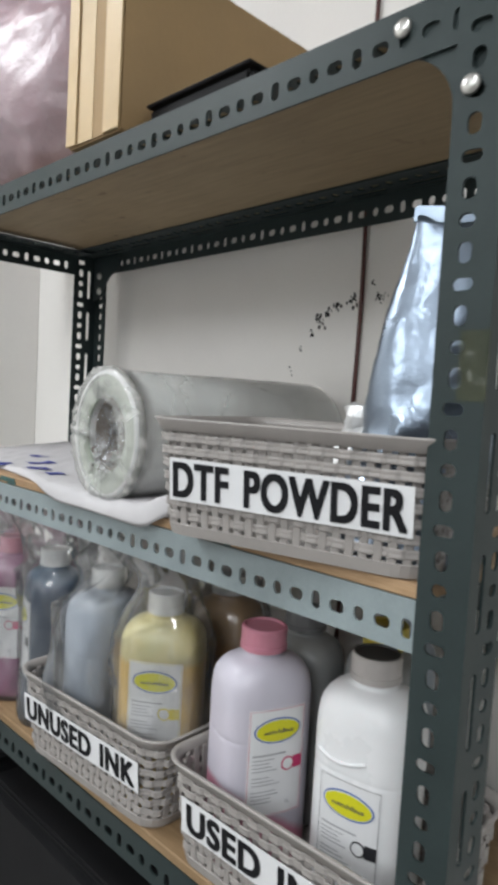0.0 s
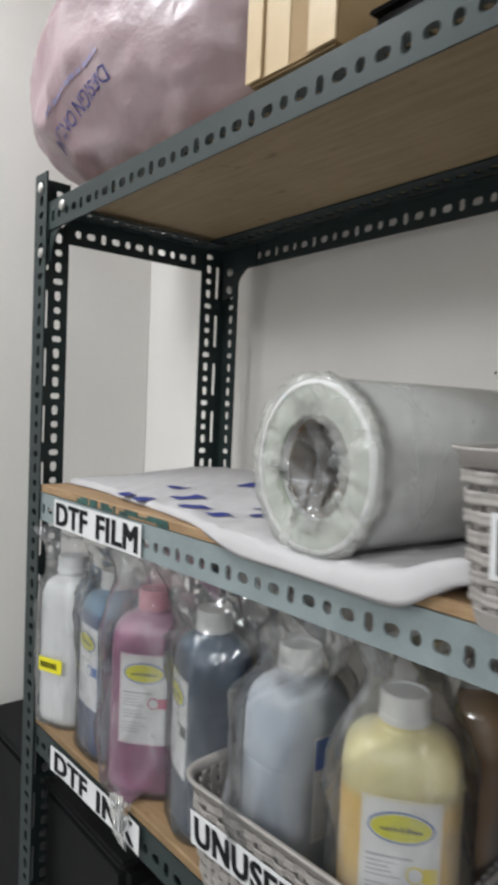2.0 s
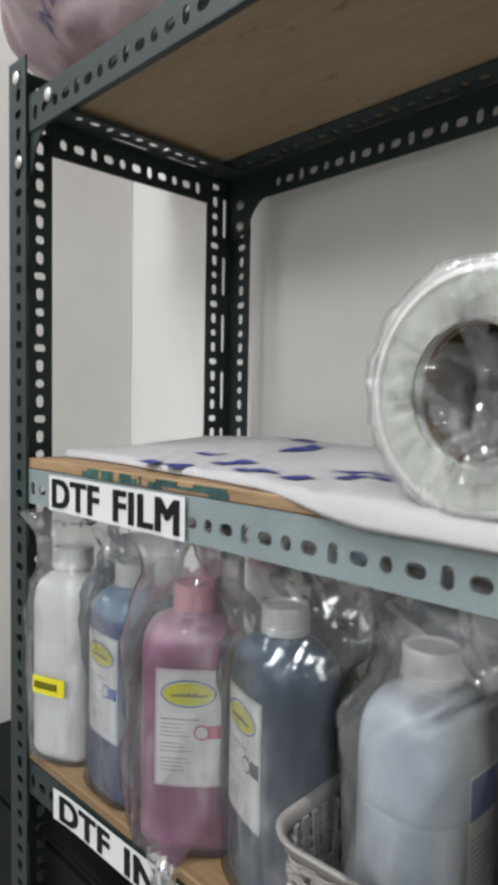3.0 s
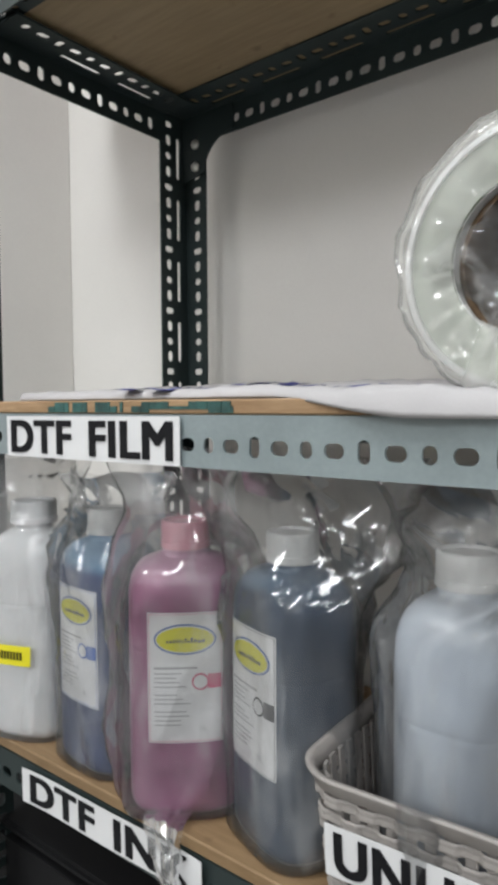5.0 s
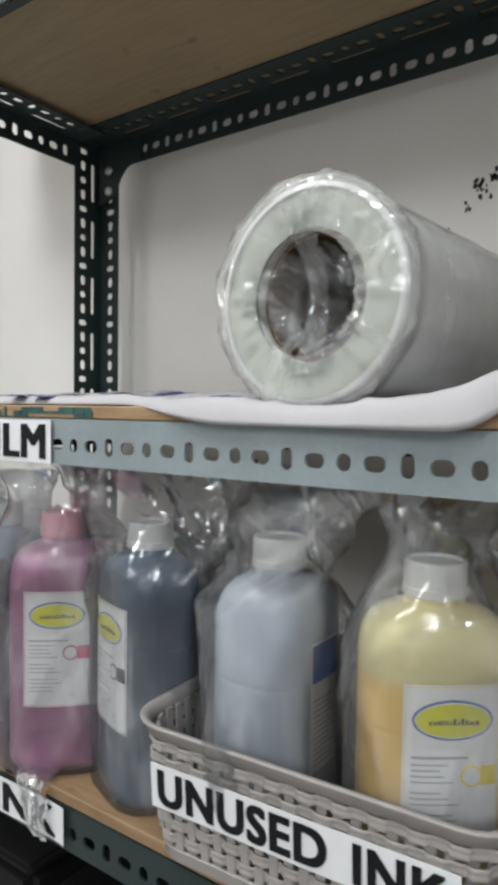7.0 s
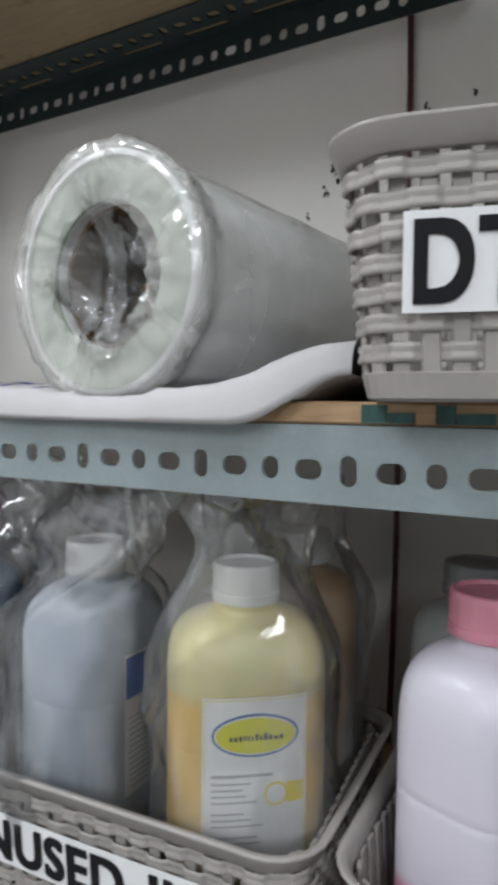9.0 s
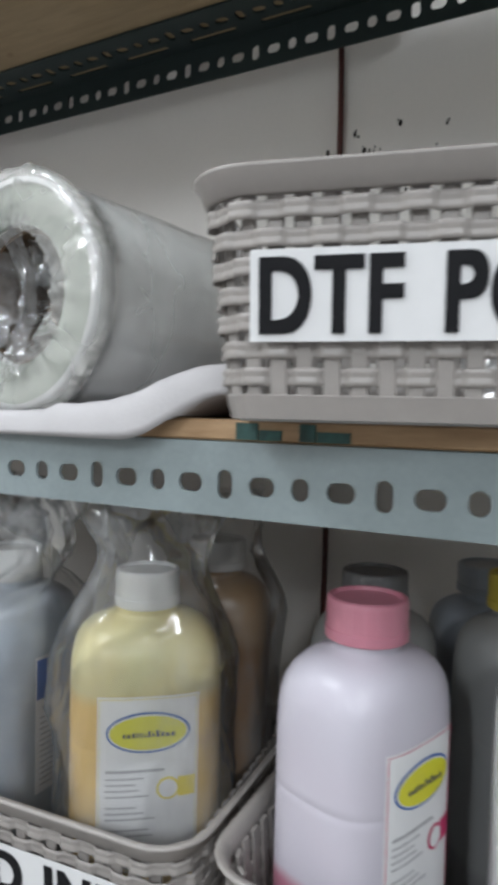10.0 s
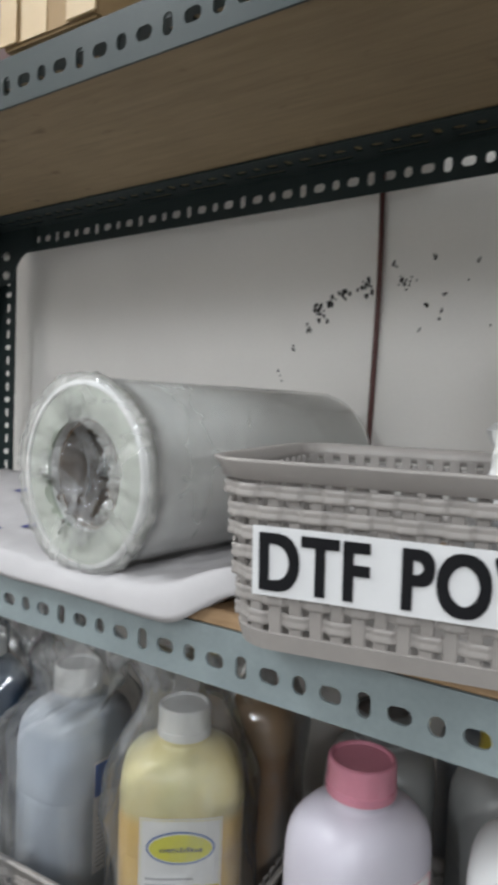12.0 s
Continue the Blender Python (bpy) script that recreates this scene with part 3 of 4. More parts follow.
def basket_parts(thing):
    def ring(z, grow, offs=0.0):
        s = scale_at(z)
        return [(x, y, z) for x, y in rounded_rect(BW * s + 2 * grow, BD * s + 2 * grow, 0.026 + grow, 6)]

    # rim: a rolled lip
    prof = [(0.094, 0.0005), (0.0945, 0.0022), (0.1005, 0.0034), (0.1035, 0.0062), (0.1050, 0.0064), (0.1056, 0.0045), (0.1046, 0.0012), (0.1000, -0.0010), (0.094, -0.0014), (0.094, 0.0005)]
    part("rim", loft([ring(z, g) for z, g in prof], False, False), M["basket"], thing, "", True)
    prof = [(0.0, -0.004), (0.0012, 0.0), (0.0112, 0.0014), (0.0118, 0.0006), (0.0118, -0.0014), (0.003, -0.002), (0.003, -0.004)]
    part("base", loft([ring(z, g) for z, g in prof], True, True), M["basket"], thing)
    # double-ridged woven bands, over one bar and under the next
    zs = [0.0192 + 0.0115 * k for k in range(7)]
    prof = ((-0.0039, 0), (-0.0036, 0.0007), (-0.0019, 0.0010), (-0.0004, 0.0003), (0.0004, 0.0003), (0.0019, 0.0010), (0.0036, 0.0007), (0.0039, 0), (0.0034, -0.0006), (-0.0034, -0.0006), (-0.0039, 0))
    for row, z in enumerate(zs):
        rings = [[] for _ in prof]
        s = BW * scale_at(z)
        for k, (x, y, nx, ny) in enumerate(walk_round(1, BD / BW, 0.026 / BW, BARS * 8)):
            off = max(-1, min(1, 3.0 * math.cos(math.pi * (k / 8 + row)))) * 0.0012 - 0.0002
            for i, (dz, dn) in enumerate(prof):
                rings[i].append((s * x + nx * (off + dn), s * y + ny * (off + dn), z + dz))
        part("band", loft(rings, False, False), M["basket"], thing, "", True)
    # upright bars
    me = bpy.data.meshes.new("bar")
    rings = []
    for i in range(4):
        z = 0.0110 + 0.086 * i / 3
        rings.append([(-0.0034, -0.0010, z), (0.0034, -0.0010, z), (0.0038, 0.0002, z), (0.0030, 0.0012, z), (-0.0030, 0.0012, z), (-0.0038, 0.0002, z)])
    v, f = loft(rings)
    me.from_pydata(v, [], f)
    me.materials.append(M["basket"])
    top, low = walk_round(BW * scale_at(0.1), BD * scale_at(0.1), 0.026, BARS), walk_round(BW * scale_at(0.0), BD * scale_at(0.0), 0.026, BARS)
    for (tx, ty, nx, ny), (bx, by, _, _) in zip(top, low):
        lean = Matrix(((-ny, nx, (tx - bx) / 0.1, bx), (nx, ny, (ty - by) / 0.1, by), (0, 0, 1, 0), (0, 0, 0, 1)))
        lean[0][0], lean[1][0], lean[0][1], lean[1][1] = -ny, nx, nx, ny
        bar = part("bar", me, M["basket"], thing)
        bar.matrix_basis = lean


first = empty("storage_basket", pose(-0.3725, 0.4860, MID_Z, 0, 0, 12.0), "taupe woven plastic basket labelled DTF POWDER", "basket", "woven baskets")
basket_parts(first)
bpy.context.view_layer.update()
second = copy_thing(first, pose(-0.6520, 0.503, LOW_Z, 0, 0, 3.0))
tagged(second, "taupe woven plastic basket labelled UNUSED INK", "basket", "woven baskets")
third = copy_thing(first, pose(-0.3650, 0.513, LOW_Z, 0, 0, 1.5))
tagged(third, "taupe woven plastic basket labelled USED INK", "basket", "woven baskets")
bpy.context.view_layer.update()
SLOPE = 4.2


def basket_sign(thing, text, w, h, lw, lh, dx, z):
    m = thing.matrix_world @ pose(dx, -BD / 2 * scale_at(z) - 0.0048, z, SLOPE, 0, 0)
    sign(thing, text, m, w, h, lw, lh, "white paper label with black letters", 0.0)


basket_sign(first, "DTF POWDER", 0.221, 0.0375, 0.213, 0.0318, 0.0040, 0.0520)
basket_sign(second, "UNUSED INK", 0.224, 0.034, 0.211, 0.0272, -0.003, 0.0600)
basket_sign(third, "USED INK", 0.200, 0.036, 0.184, 0.0288, -0.006, 0.0565)

# ---- ink bottles ----
HALF_W, HALF_D, EXP = 0.0475, 0.0390, 3.2


def outline(hw, hd, e, n=40):
    pts = []
    for k in range(n):
        a = 2 * math.pi * k / n
        c, s = math.cos(a), math.sin(a)
        r = (abs(c) ** e + abs(s) ** e) ** (-1 / e)
        pts.append((hw * r * c, hd * r * s))
    return pts


def bottle_body(hw=HALF_W, hd=HALF_D):
    prof = [(0.0, 0.86, EXP), (0.0015, 0.93, EXP), (0.006, 0.985, EXP), (0.012, 1.0, EXP), (0.016, 1.0, EXP), (0.070, 1.0, EXP), (0.130, 1.0, EXP), (0.1335, 1.0, EXP), (0.1342, 0.9955, EXP), (0.1358, 0.9955, EXP),
            (0.1365, 1.0, EXP), (0.140, 1.0, EXP), (0.166, 1.0, EXP), (0.176, 0.998, 3.1), (0.185, 0.982, 3.0), (0.192, 0.945, 2.9), (0.1975, 0.885, 2.7), (0.202, 0.795, 2.5), (0.2052, 0.68, 2.3), (0.2074, 0.56, 2.1), (0.2088, 0.46, 2.0)]
    rings = [[(x, y, z) for x, y in outline(hw * s, hd * s, e)] for z, s, e in prof]
    for z in (0.2105, 0.220):
        rings.append([(x, y, z) for x, y in outline(0.0195, 0.0195, 2.0)])
    return loft(rings)


def cap_mesh(r=0.0235, z0=0.2130, h=0.0235):
    rings, n = [], 40
    prof = [(0.95, 0.0), (1.0, 0.0008), (1.0, 0.006), (0.975, 0.0066), (0.975, h - 0.003), (0.955, h - 0.0008), (0.90, h), (0.84, h), (0.82, h - 0.0022), (0.02, h - 0.0026)]
    for k, (s, z) in enumerate(prof):
        ridged = 3 <= k <= 4
        rings.append([(r * s * (1 - (0.005 if ridged and j % 2 else 0)) * math.cos(2 * math.pi * j / n), r * s * (1 - (0.005 if ridged and j % 2 else 0)) * math.sin(2 * math.pi * j / n), z0 + z) for j in range(n)])
    return loft(rings)


def front_y(x, hw, hd):
    return -hd * max(0.0, 1 - abs(x / hw) ** EXP) ** (1 / EXP)


def patch(x0, x1, z0, z1, off, hw, hd, nx=10, shape=None):
    """A print on the bottle's front: a rectangle, or with shape an ellipse."""
    verts, faces = [], []
    if shape == "ellipse":
        n, cx, cz = 28, (x0 + x1) / 2, (z0 + z1) / 2
        rings = 3
        verts.append((cx, front_y(cx, hw, hd) - off, cz))
        for r in range(1, rings + 1):
            for k in range(n):
                x, z = cx + (x1 - x0) / 2 * r / rings * math.cos(2 * math.pi * k / n), cz + (z1 - z0) / 2 * r / rings * math.sin(2 * math.pi * k / n)
                verts.append((x, front_y(x, hw, hd) - off, z))
        for k in range(n):
            faces.append((0, 1 + k, 1 + (k + 1) % n))
            for r in range(rings - 1):
                a, b = 1 + r * n, 1 + (r + 1) * n
                faces.append((a + k, b + k, b + (k + 1) % n, a + (k + 1) % n))
        return verts, faces
    for i in range(nx + 1):
        x = x0 + (x1 - x0) * i / nx
        y = front_y(x, hw, hd) - off
        verts += [(x, y, z0), (x, y, z1), (x, y + 0.0002, z0), (x, y + 0.0002, z1)]
    for i in range(nx):
        a, b = 4 * i, 4 * i + 4
        faces += [(a, b, b + 1, a + 1), (a + 1, b + 1, b + 3, a + 3), (a, a + 2, b + 2, b)]
    faces += [(0, 1, 3, 2), (4 * nx, 4 * nx + 2, 4 * nx + 3, 4 * nx + 1)]
    return verts, faces


def joined(pieces):
    verts, faces = [], []
    for v, f in pieces:
        k = len(verts)
        verts += v
        faces += [tuple(i + k for i in q) for q in f]
    return verts, faces


def product_label(thing, mark, top=0.168, w=0.060, h=0.106, hw=HALF_W, hd=HALF_D, cx=0.0):
    """The maker's label: an oval badge, lines of print, a colour mark."""
    x0, x1, z1, z0 = cx - w / 2, cx + w / 2, top, top - h
    lab = part("label", patch(x0, x1, z0, z1, 0.0006, hw, hd), M["paper"], thing, "white printed label with a yellow oval badge")
    b = 0.0007
    part("border", joined([patch(x0 + 0.001, x1 - 0.001, z1 - 0.0015, z1 - 0.0012, 0.0009, hw, hd), patch(x0 + 0.001, x1 - 0.001, z0 + 0.0012, z0 + 0.0015, 0.0009, hw, hd),
                           patch(x0 + 0.0011, x0 + 0.0014, z0 + 0.001, z1 - 0.001, 0.0009, hw, hd, 1), patch(x1 - 0.0014, x1 - 0.0011, z0 + 0.001, z1 - 0.001, 0.0009, hw, hd, 1)]), mark, lab)
    ex0, ex1, ez0, ez1 = x0 + 0.005, x1 - 0.005, z1 - 0.034, z1 - 0.009
    part("badge_ring", patch(ex0, ex1, ez0, ez1, 0.0009, hw, hd, shape="ellipse"), M["logo_blue"], lab, "blue oval ring")
    part("badge_rim", patch(ex0 + 0.0014, ex1 - 0.0014, ez0 + 0.0014, ez1 - 0.0014, 0.0012, hw, hd, shape="ellipse"), M["paper"], lab, "white oval ring")
    part("badge", patch(ex0 + 0.0022, ex1 - 0.0022, ez0 + 0.0022, ez1 - 0.0022, 0.0015, hw, hd, shape="ellipse"), M["logo_yellow"], lab, "yellow oval badge")
    r = random.Random(7)
    bars, x = [], ex0 + 0.010
    zc = (ez0 + ez1) / 2
    while x < ex1 - 0.011:
        wd = r.uniform(0.0012, 0.0024)
        hh = r.uniform(0.002, 0.0042)
        bars.append(patch(x, x + wd, zc - 0.0026, zc - 0.0026 + hh, 0.0018, hw, hd, 1))
        x += wd + 0.0009
    part("badge_mark", joined(bars), M["charcoal"], lab, "dark marks on the badge")
    lines, z = [], z1 - 0.044
    for i in range(12):
        ln = r.uniform(0.34, 0.58) * w if 0 < i else 0.58 * w
        if i in (5, 8):
            z -= 0.003
        lines.append(patch(x0 + 0.005, x0 + 0.005 + ln * (0.8 if 2 <= i <= 6 else 1), z - (0.0009 if i else 0.0016), z, 0.0009, hw, hd, 4))
        z -= 0.0036 if i else 0.0048
    part("print_block", joined(lines), M["print_grey"], lab, "rows of fine grey print")
    part("colour_mark", joined([patch(x1 - 0.012, x1 - 0.0016, z1 - 0.062, z1 - 0.050, 0.0009, hw, hd), patch(x1 - 0.025, x1 - 0.011, z1 - 0.063, z1 - 0.049, 0.0012, hw, hd, shape="ellipse")]), mark, lab, "colour code mark")
    part("mark_ring", patch(x1 - 0.0235, x1 - 0.0125, z1 - 0.0615, z1 - 0.0505, 0.0015, hw, hd, shape="ellipse"), M["paper"], lab)
    me = lettering("1L", 0.0050, 0.004, 0.0001, 0.0)
    for v in me.vertices:
        v.co += Vector((x1 - 0.016, front_y(x1 - 0.016, hw, hd) - 0.0012, z0 + 0.012))
    part("lettering", me, M["print_grey"], lab)


def bag_skin(hw, hd, seed, foot=0.0, top=0.275, slack=0.0055, fold=35.0, droop=(0.0, 0.0), gather=0.250, spread=1.0, fin=0.006):
    """A loose clear bag round a bottle: crumpled facets near the body, its mouth pressed flat or gathered above the cap."""
    n, m = 54, 30
    r0 = random.Random(seed)
    rings = []
    off = Vector((seed * 3.7, seed * 1.3, seed * 2.1))
    ca, sa = math.cos(radians(fold)), math.sin(radians(fold))
    for i in range(m + 1):
        t = i / m
        ring = []
        for k in range(n):
            z = foot + 0.0012 + (top - foot) * t
            a = 2 * math.pi * (k + r0.uniform(-0.3, 0.3)) / n
            if 0 < i < m:
                z += r0.uniform(-0.35, 0.35) * (top - foot) / m
            c, s = math.cos(a), math.sin(a)
            r = (abs(c) ** EXP + abs(s) ** EXP) ** (-1 / EXP)
            x, y = (hw + slack) * r * c, (hd + slack) * r * s
            if z > 0.180:
                u = min(1.0, (z - 0.180) / (gather - 0.180))
                u = u * u * (3 - 2 * u)
                fx, fy = 0.040 * spread * c, 0.026 * s
                if z > gather:
                    g = (z - gather) / max(1e-6, top - gather)
                    fx, fy = fx * (1.0 + 0.55 * g), fy * (1 - 0.85 * g)
                fx, fy = fx * ca - fy * sa, fx * sa + fy * ca
                x, y = x * (1 - u) + (fx + droop[0] * u) * u, y * (1 - u) + (fy + droop[1] * u) * u
            p = Vector((x * 15, y * 15, z * 5)) + off
            ridge = max(0.0, 1 - abs(noise.noise(p)) * 3.0)
            cross = max(0.0, 1 - abs(noise.noise(Vector((x * 9, y * 9, z * 13)) + off)) * 3.4)
            loose = 0.35 + 0.65 * ease(0.12, 0.22, z) + 0.3 * (1 - ease(0.01, 0.05, z))
            push = (0.014 * ridge ** 3 + 0.004 * cross ** 3) * loose + r0.uniform(-0.0004, 0.0004) * loose - 0.0015
            low = min(1.0, z / 0.012)
            side = abs(c) ** 14 * ease(0.0, 0.06, z) * (1 - ease(0.215, 0.26, z))
            x += math.copysign(fin * side * (1 + 0.8 * noise.noise(Vector((c, z * 14, seed)))), c)
            d = math.hypot(x, y) or 1
            grow = max(-slack * 0.7, push) * low
            dz = 0.010 * noise.noise(Vector((c * 1.6, s * 1.6, seed * 1.7))) * max(0.0, t - 0.75) * 4
            ring.append((x + x / d * grow, y + y / d * grow, max(0.0008, z + dz)))
        rings.append(ring)
    v, f = loft(rings, True, False)
    tri = []
    for q in f:
        if len(q) == 4:
            tri += [(q[0], q[1], q[2]), (q[0], q[2], q[3])] if r0.random() < 0.5 else [(q[1], q[2], q[3]), (q[1], q[3], q[0])]
        else:
            tri.append(q)
    return v, tri


def bottle(label, x, y, z, yaw, body, cap, mark=None, bag=None, group="ink bottles", lab_args=None, hw=HALF_W, hd=HALF_D, tall=1.0, cap_r=0.0235):
    thing = empty("ink_bottle", pose(x, y, z, 0, 0, yaw) @ Matrix.Diagonal((1, 1, tall, 1)), label, "bottle", group)
    part("body", bottle_body(hw, hd), body, thing, "", True)
    part("cap", cap_mesh(cap_r), cap, thing, "", False)
    if mark is not None:
        product_label(thing, mark, hw=hw, hd=hd, **(lab_args or {}))
    if bag:
        part("bag", bag_skin(hw, hd, **bag), M["bag"], thing, "crumpled clear plastic bag", True)
    return thing


IN_BASKET = LOW_Z + 0.0035
white_one = bottle("white plastic bottle with a yellow sticker in a clear bag", -1.150, 0.464, LOW_Z, 20, M["white_plastic"], M["white_plastic"], None, dict(seed=1, fold=50, top=0.28, gather=0.25), hw=0.041, hd=0.035)
part("sticker", patch(-0.022, 0.022, 0.078, 0.098, 0.0062, 0.043, 0.037), M["yellow_tape"], white_one, "yellow sticker")
part("sticker_print", joined([patch(-0.018 + 0.0036 * k, -0.0158 + 0.0036 * k, 0.084, 0.092, 0.0068, 0.043, 0.037, 1) for k in range(9)]), M["ink_black"], white_one, "black marks")
bottle("cyan ink bottle with a printed label in a clear bag", -1.044, 0.474, LOW_Z, -5, M["cyan_fill"], M["cap_white"], M["mark_cyan"], dict(seed=2, fold=20, top=0.27, droop=(0.02, -0.01)), cap_r=0.0208)
magenta = bottle("magenta ink bottle with a printed label in a clear bag", -0.942, 0.470, LOW_Z, 42, M["magenta_fill"], M["cap_pink"], M["mark_magenta"], dict(seed=3, slack=0.007, fold=-20, top=0.296, gather=0.250, droop=(-0.01, -0.012), fin=0.016), cap_r=0.0208)
tail = []
r0 = random.Random(5)
for i in range(9):
    t = i / 8
    w = 0.030 + 0.008 * math.sin(5 * t)
    yy, zz = (0.445 - 0.030 * min(1, t / 0.3), LOW_Z + 0.004) if t < 0.3 else (0.4135 - 0.002 * math.sin(9 * t), LOW_Z + 0.004 - 0.045 * (t - 0.3) / 0.7)
    tail.append([(-0.925 + 0.020 * t + w * (k / 7 - 0.5) * (1 if k < 8 else -1) if k < 8 else -0.925 + 0.020 * t + w * ((15 - k) / 7 - 0.5), yy + r0.uniform(-0.003, 0.002) + (0.0 if k < 8 else 0.003) - 0.003, zz + r0.uniform(-0.002, 0.002) + (0.002 if k < 8 else 0.0)) for k in range(16)])
tail_ob = part("bag_tail", loft(tail), M["bag"], magenta, "loose end of the clear bag")
tail_ob.matrix_basis = magenta.matrix_world.inverted()
bottle("black ink bottle with a printed label in a clear bag", -0.840, 0.482, LOW_Z, -20, M["black_fill"], M["cap_white"], M["mark_black"], dict(seed=4, slack=0.006, fold=30, top=0.290, spread=1.9, fin=0.016), cap_r=0.0208)
milky = bottle("milky white refill bottle in a clear bag, in the basket", -0.702, 0.478, IN_BASKET, 88, M["milky_fill"], M["cap_white"], None, dict(seed=5, slack=0.009, fold=70, top=0.285, spread=1.7, fin=0.022), cap_r=0.021)
back_label = part("label", patch(-0.0145, 0.0235, 0.067, 0.164, 0.0006, HALF_W, HALF_D), M["paper"], milky, "white back label")
part("blue_block", patch(-0.0135, 0.0225, 0.134, 0.162, 0.0009, HALF_W, HALF_D), M["mark_cyan"], back_label, "blue printed block")
part("print_block", joined([patch(-0.0105, 0.0175 - 0.003 * (k % 3), 0.072 + 0.004 * k, 0.073 + 0.004 * k, 0.0009, HALF_W, HALF_D, 4) for k in range(13)]), M["print_grey"], back_label, "rows of fine print")
bottle("yellow ink bottle with a printed label in a clear bag", -0.579, 0.474, IN_BASKET, 38, M["yellow_fill"], M["cap_white"], M["mark_yellow"], dict(seed=6, slack=0.006, fold=10, top=0.280, gather=0.250, spread=0.8), cap_r=0.0208)
bottle("amber ink bottle in a clear bag behind the yellow one", -0.592, 0.588, IN_BASKET, 20, M["amber_fill"], M["cap_white"], None, dict(seed=7, fold=60, top=0.27), hw=0.043, hd=0.036)
bottle("nearly empty frosted bottle with pink residue and pink cap", -0.436, 0.484, IN_BASKET, 70, M["pink_fill"], M["cap_pink"], M["mark_magenta"])
used_white = bottle("white ink bottle with a black-stained cap", -0.322, 0.512, IN_BASKET, 8, M["white_plastic"], M["cap_beige"], M["mark_black"], lab_args=dict(top=0.132))
part("cap_top", loft([[(r * math.cos(k * math.pi / 16), r * math.sin(k * math.pi / 16), z) for k in range(32)] for r, z in ((0.0212, 0.2355), (0.0212, 0.2372), (0.0195, 0.2374), (0.0188, 0.2345), (0.001, 0.2342))]), M["cap_black"], used_white, "black-stained cap top")
ridge = [(-0.036 + 0.05 * k / 14, front_y(-0.036 + 0.05 * k / 14, HALF_W, HALF_D) - 0.0004, 0.150 - 0.006 * math.sin(math.pi * k / 14) + 0.002 * k / 14) for k in range(15)]
part("grip_ridge", tube(ridge, 0.0016), M["white_plastic"], used_white, "moulded grip ridge", True)
bottle("empty grey bottle with a yellow cap", -0.362, 0.590, IN_BASKET, 40, M["grey_fill"], M["cap_yellow"], None, hw=0.040, hd=0.036)
bottle("empty grey bottle with a dark clear cap", -0.459, 0.578, IN_BASKET, 10, M["grey_fill"], M["cap_grey"], None, hw=0.043, hd=0.036, tall=0.97)
bottle("pale blue-grey empty bottle standing behind the baskets", -0.395, 0.672, LOW_Z, 25, M["clear_plastic"], M["clear_plastic"], None, hw=0.043, hd=0.036, tall=0.96)

# ---- on the middle shelf: shirt and film roll ----
SX0, SX1 = -1.165, -0.495


def shirt_front(x):
    t = (x - SX0) / (SX1 - SX0)
    return 0.460 - 0.030 * ease(0.15, 0.55, t) - 0.018 * ease(0.5, 0.7, t) + 0.0025 * math.sin(19 * t) + 0.010 * ease(0.93, 1.0, t)


def shirt_lift(x):
    """How far the hem hangs over the board's edge (down) or rides up against the basket."""
    t = (x - SX0) / (SX1 - SX0)
    return -0.0135 * ease(0.50, 0.68, t) * (1 - ease(0.91, 0.99, t)) + 0.012 * ease(0.93, 1.0, t)


def shirt_z(x, y):
    t = (x - SX0) / (SX1 - SX0)
    f = (y - shirt_front(x)) / 0.30
    z = MID_Z + 0.0062 + 0.0030 * noise.noise(Vector((x * 11, y * 9, 1.0)))
    for ang, freq, amp, sh in ((0.5, 30, 0.0009, 0.0), (-0.35, 46, 0.0006, 2.0), (1.1, 38, 0.0005, 4.0)):
        w = math.sin((x * math.cos(ang) + y * math.sin(ang)) * freq * 3 + sh + 2.5 * noise.noise(Vector((x * 6, y * 6, sh))))
        z += amp * (1 - abs(w)) * 1.6
    z += 0.0008 * math.exp(-((f - 0.05) / 0.06) ** 2) + 0.010 * max(0.0, f) * (1 - ease(0.55, 0.7, t))
    z += 0.024 * ease(0.88, 1.0, t) * math.exp(-(f / 0.30) ** 2)
    z += 0.006 * math.exp(-((f - 0.75) / 0.2) ** 2) * (1 - t)
    z -= 0.0055 * math.exp(-((x + 0.645) / 0.055) ** 2)
    return z


def shirt():
    nx, ny, hem = 150, 54, 8
    verts, faces = [], []
    for i in range(nx + 1):
        x = SX0 + (SX1 - SX0) * i / nx
        yf, yb = shirt_front(x), 0.735 + 0.008 * math.sin(20 * x)
        zb, zt = MID_Z + 0.0012 + shirt_lift(x), shirt_z(x, yf + 0.010)
        for j in range(ny + 1):
            if j <= hem:
                a = math.pi * (j / hem) * 0.5
                verts.append((x, yf + 0.010 - 0.010 * math.cos(a) ** 0.9, zb + (zt - zb) * math.sin(a)))
            else:
                y = yf + 0.010 + (yb - yf - 0.010) * (j - hem) / (ny - hem)
                verts.append((x, y, shirt_z(x, y)))
    n = ny + 1
    for i in range(nx):
        for j in range(ny):
            faces.append((i * n + j, (i + 1) * n + j, (i + 1) * n + j + 1, i * n + j + 1))
    k = len(verts)
    for i in range(nx + 1):
        x = SX0 + (SX1 - SX0) * i / nx
        verts += [(x, 0.735, MID_Z + 0.0008), (x, max(Y0 + 0.006, shirt_front(x) + 0.004), MID_Z + 0.0008 + max(0.0, shirt_lift(x)))]
    for i in range(nx):
        a, b = k + 2 * i, k + 2 * i + 2
        faces += [(i * n + ny, (i + 1) * n + ny, b, a), (a, b, b + 1, a + 1), (a + 1, b + 1, (i + 1) * n, i * n)]
    return verts, faces


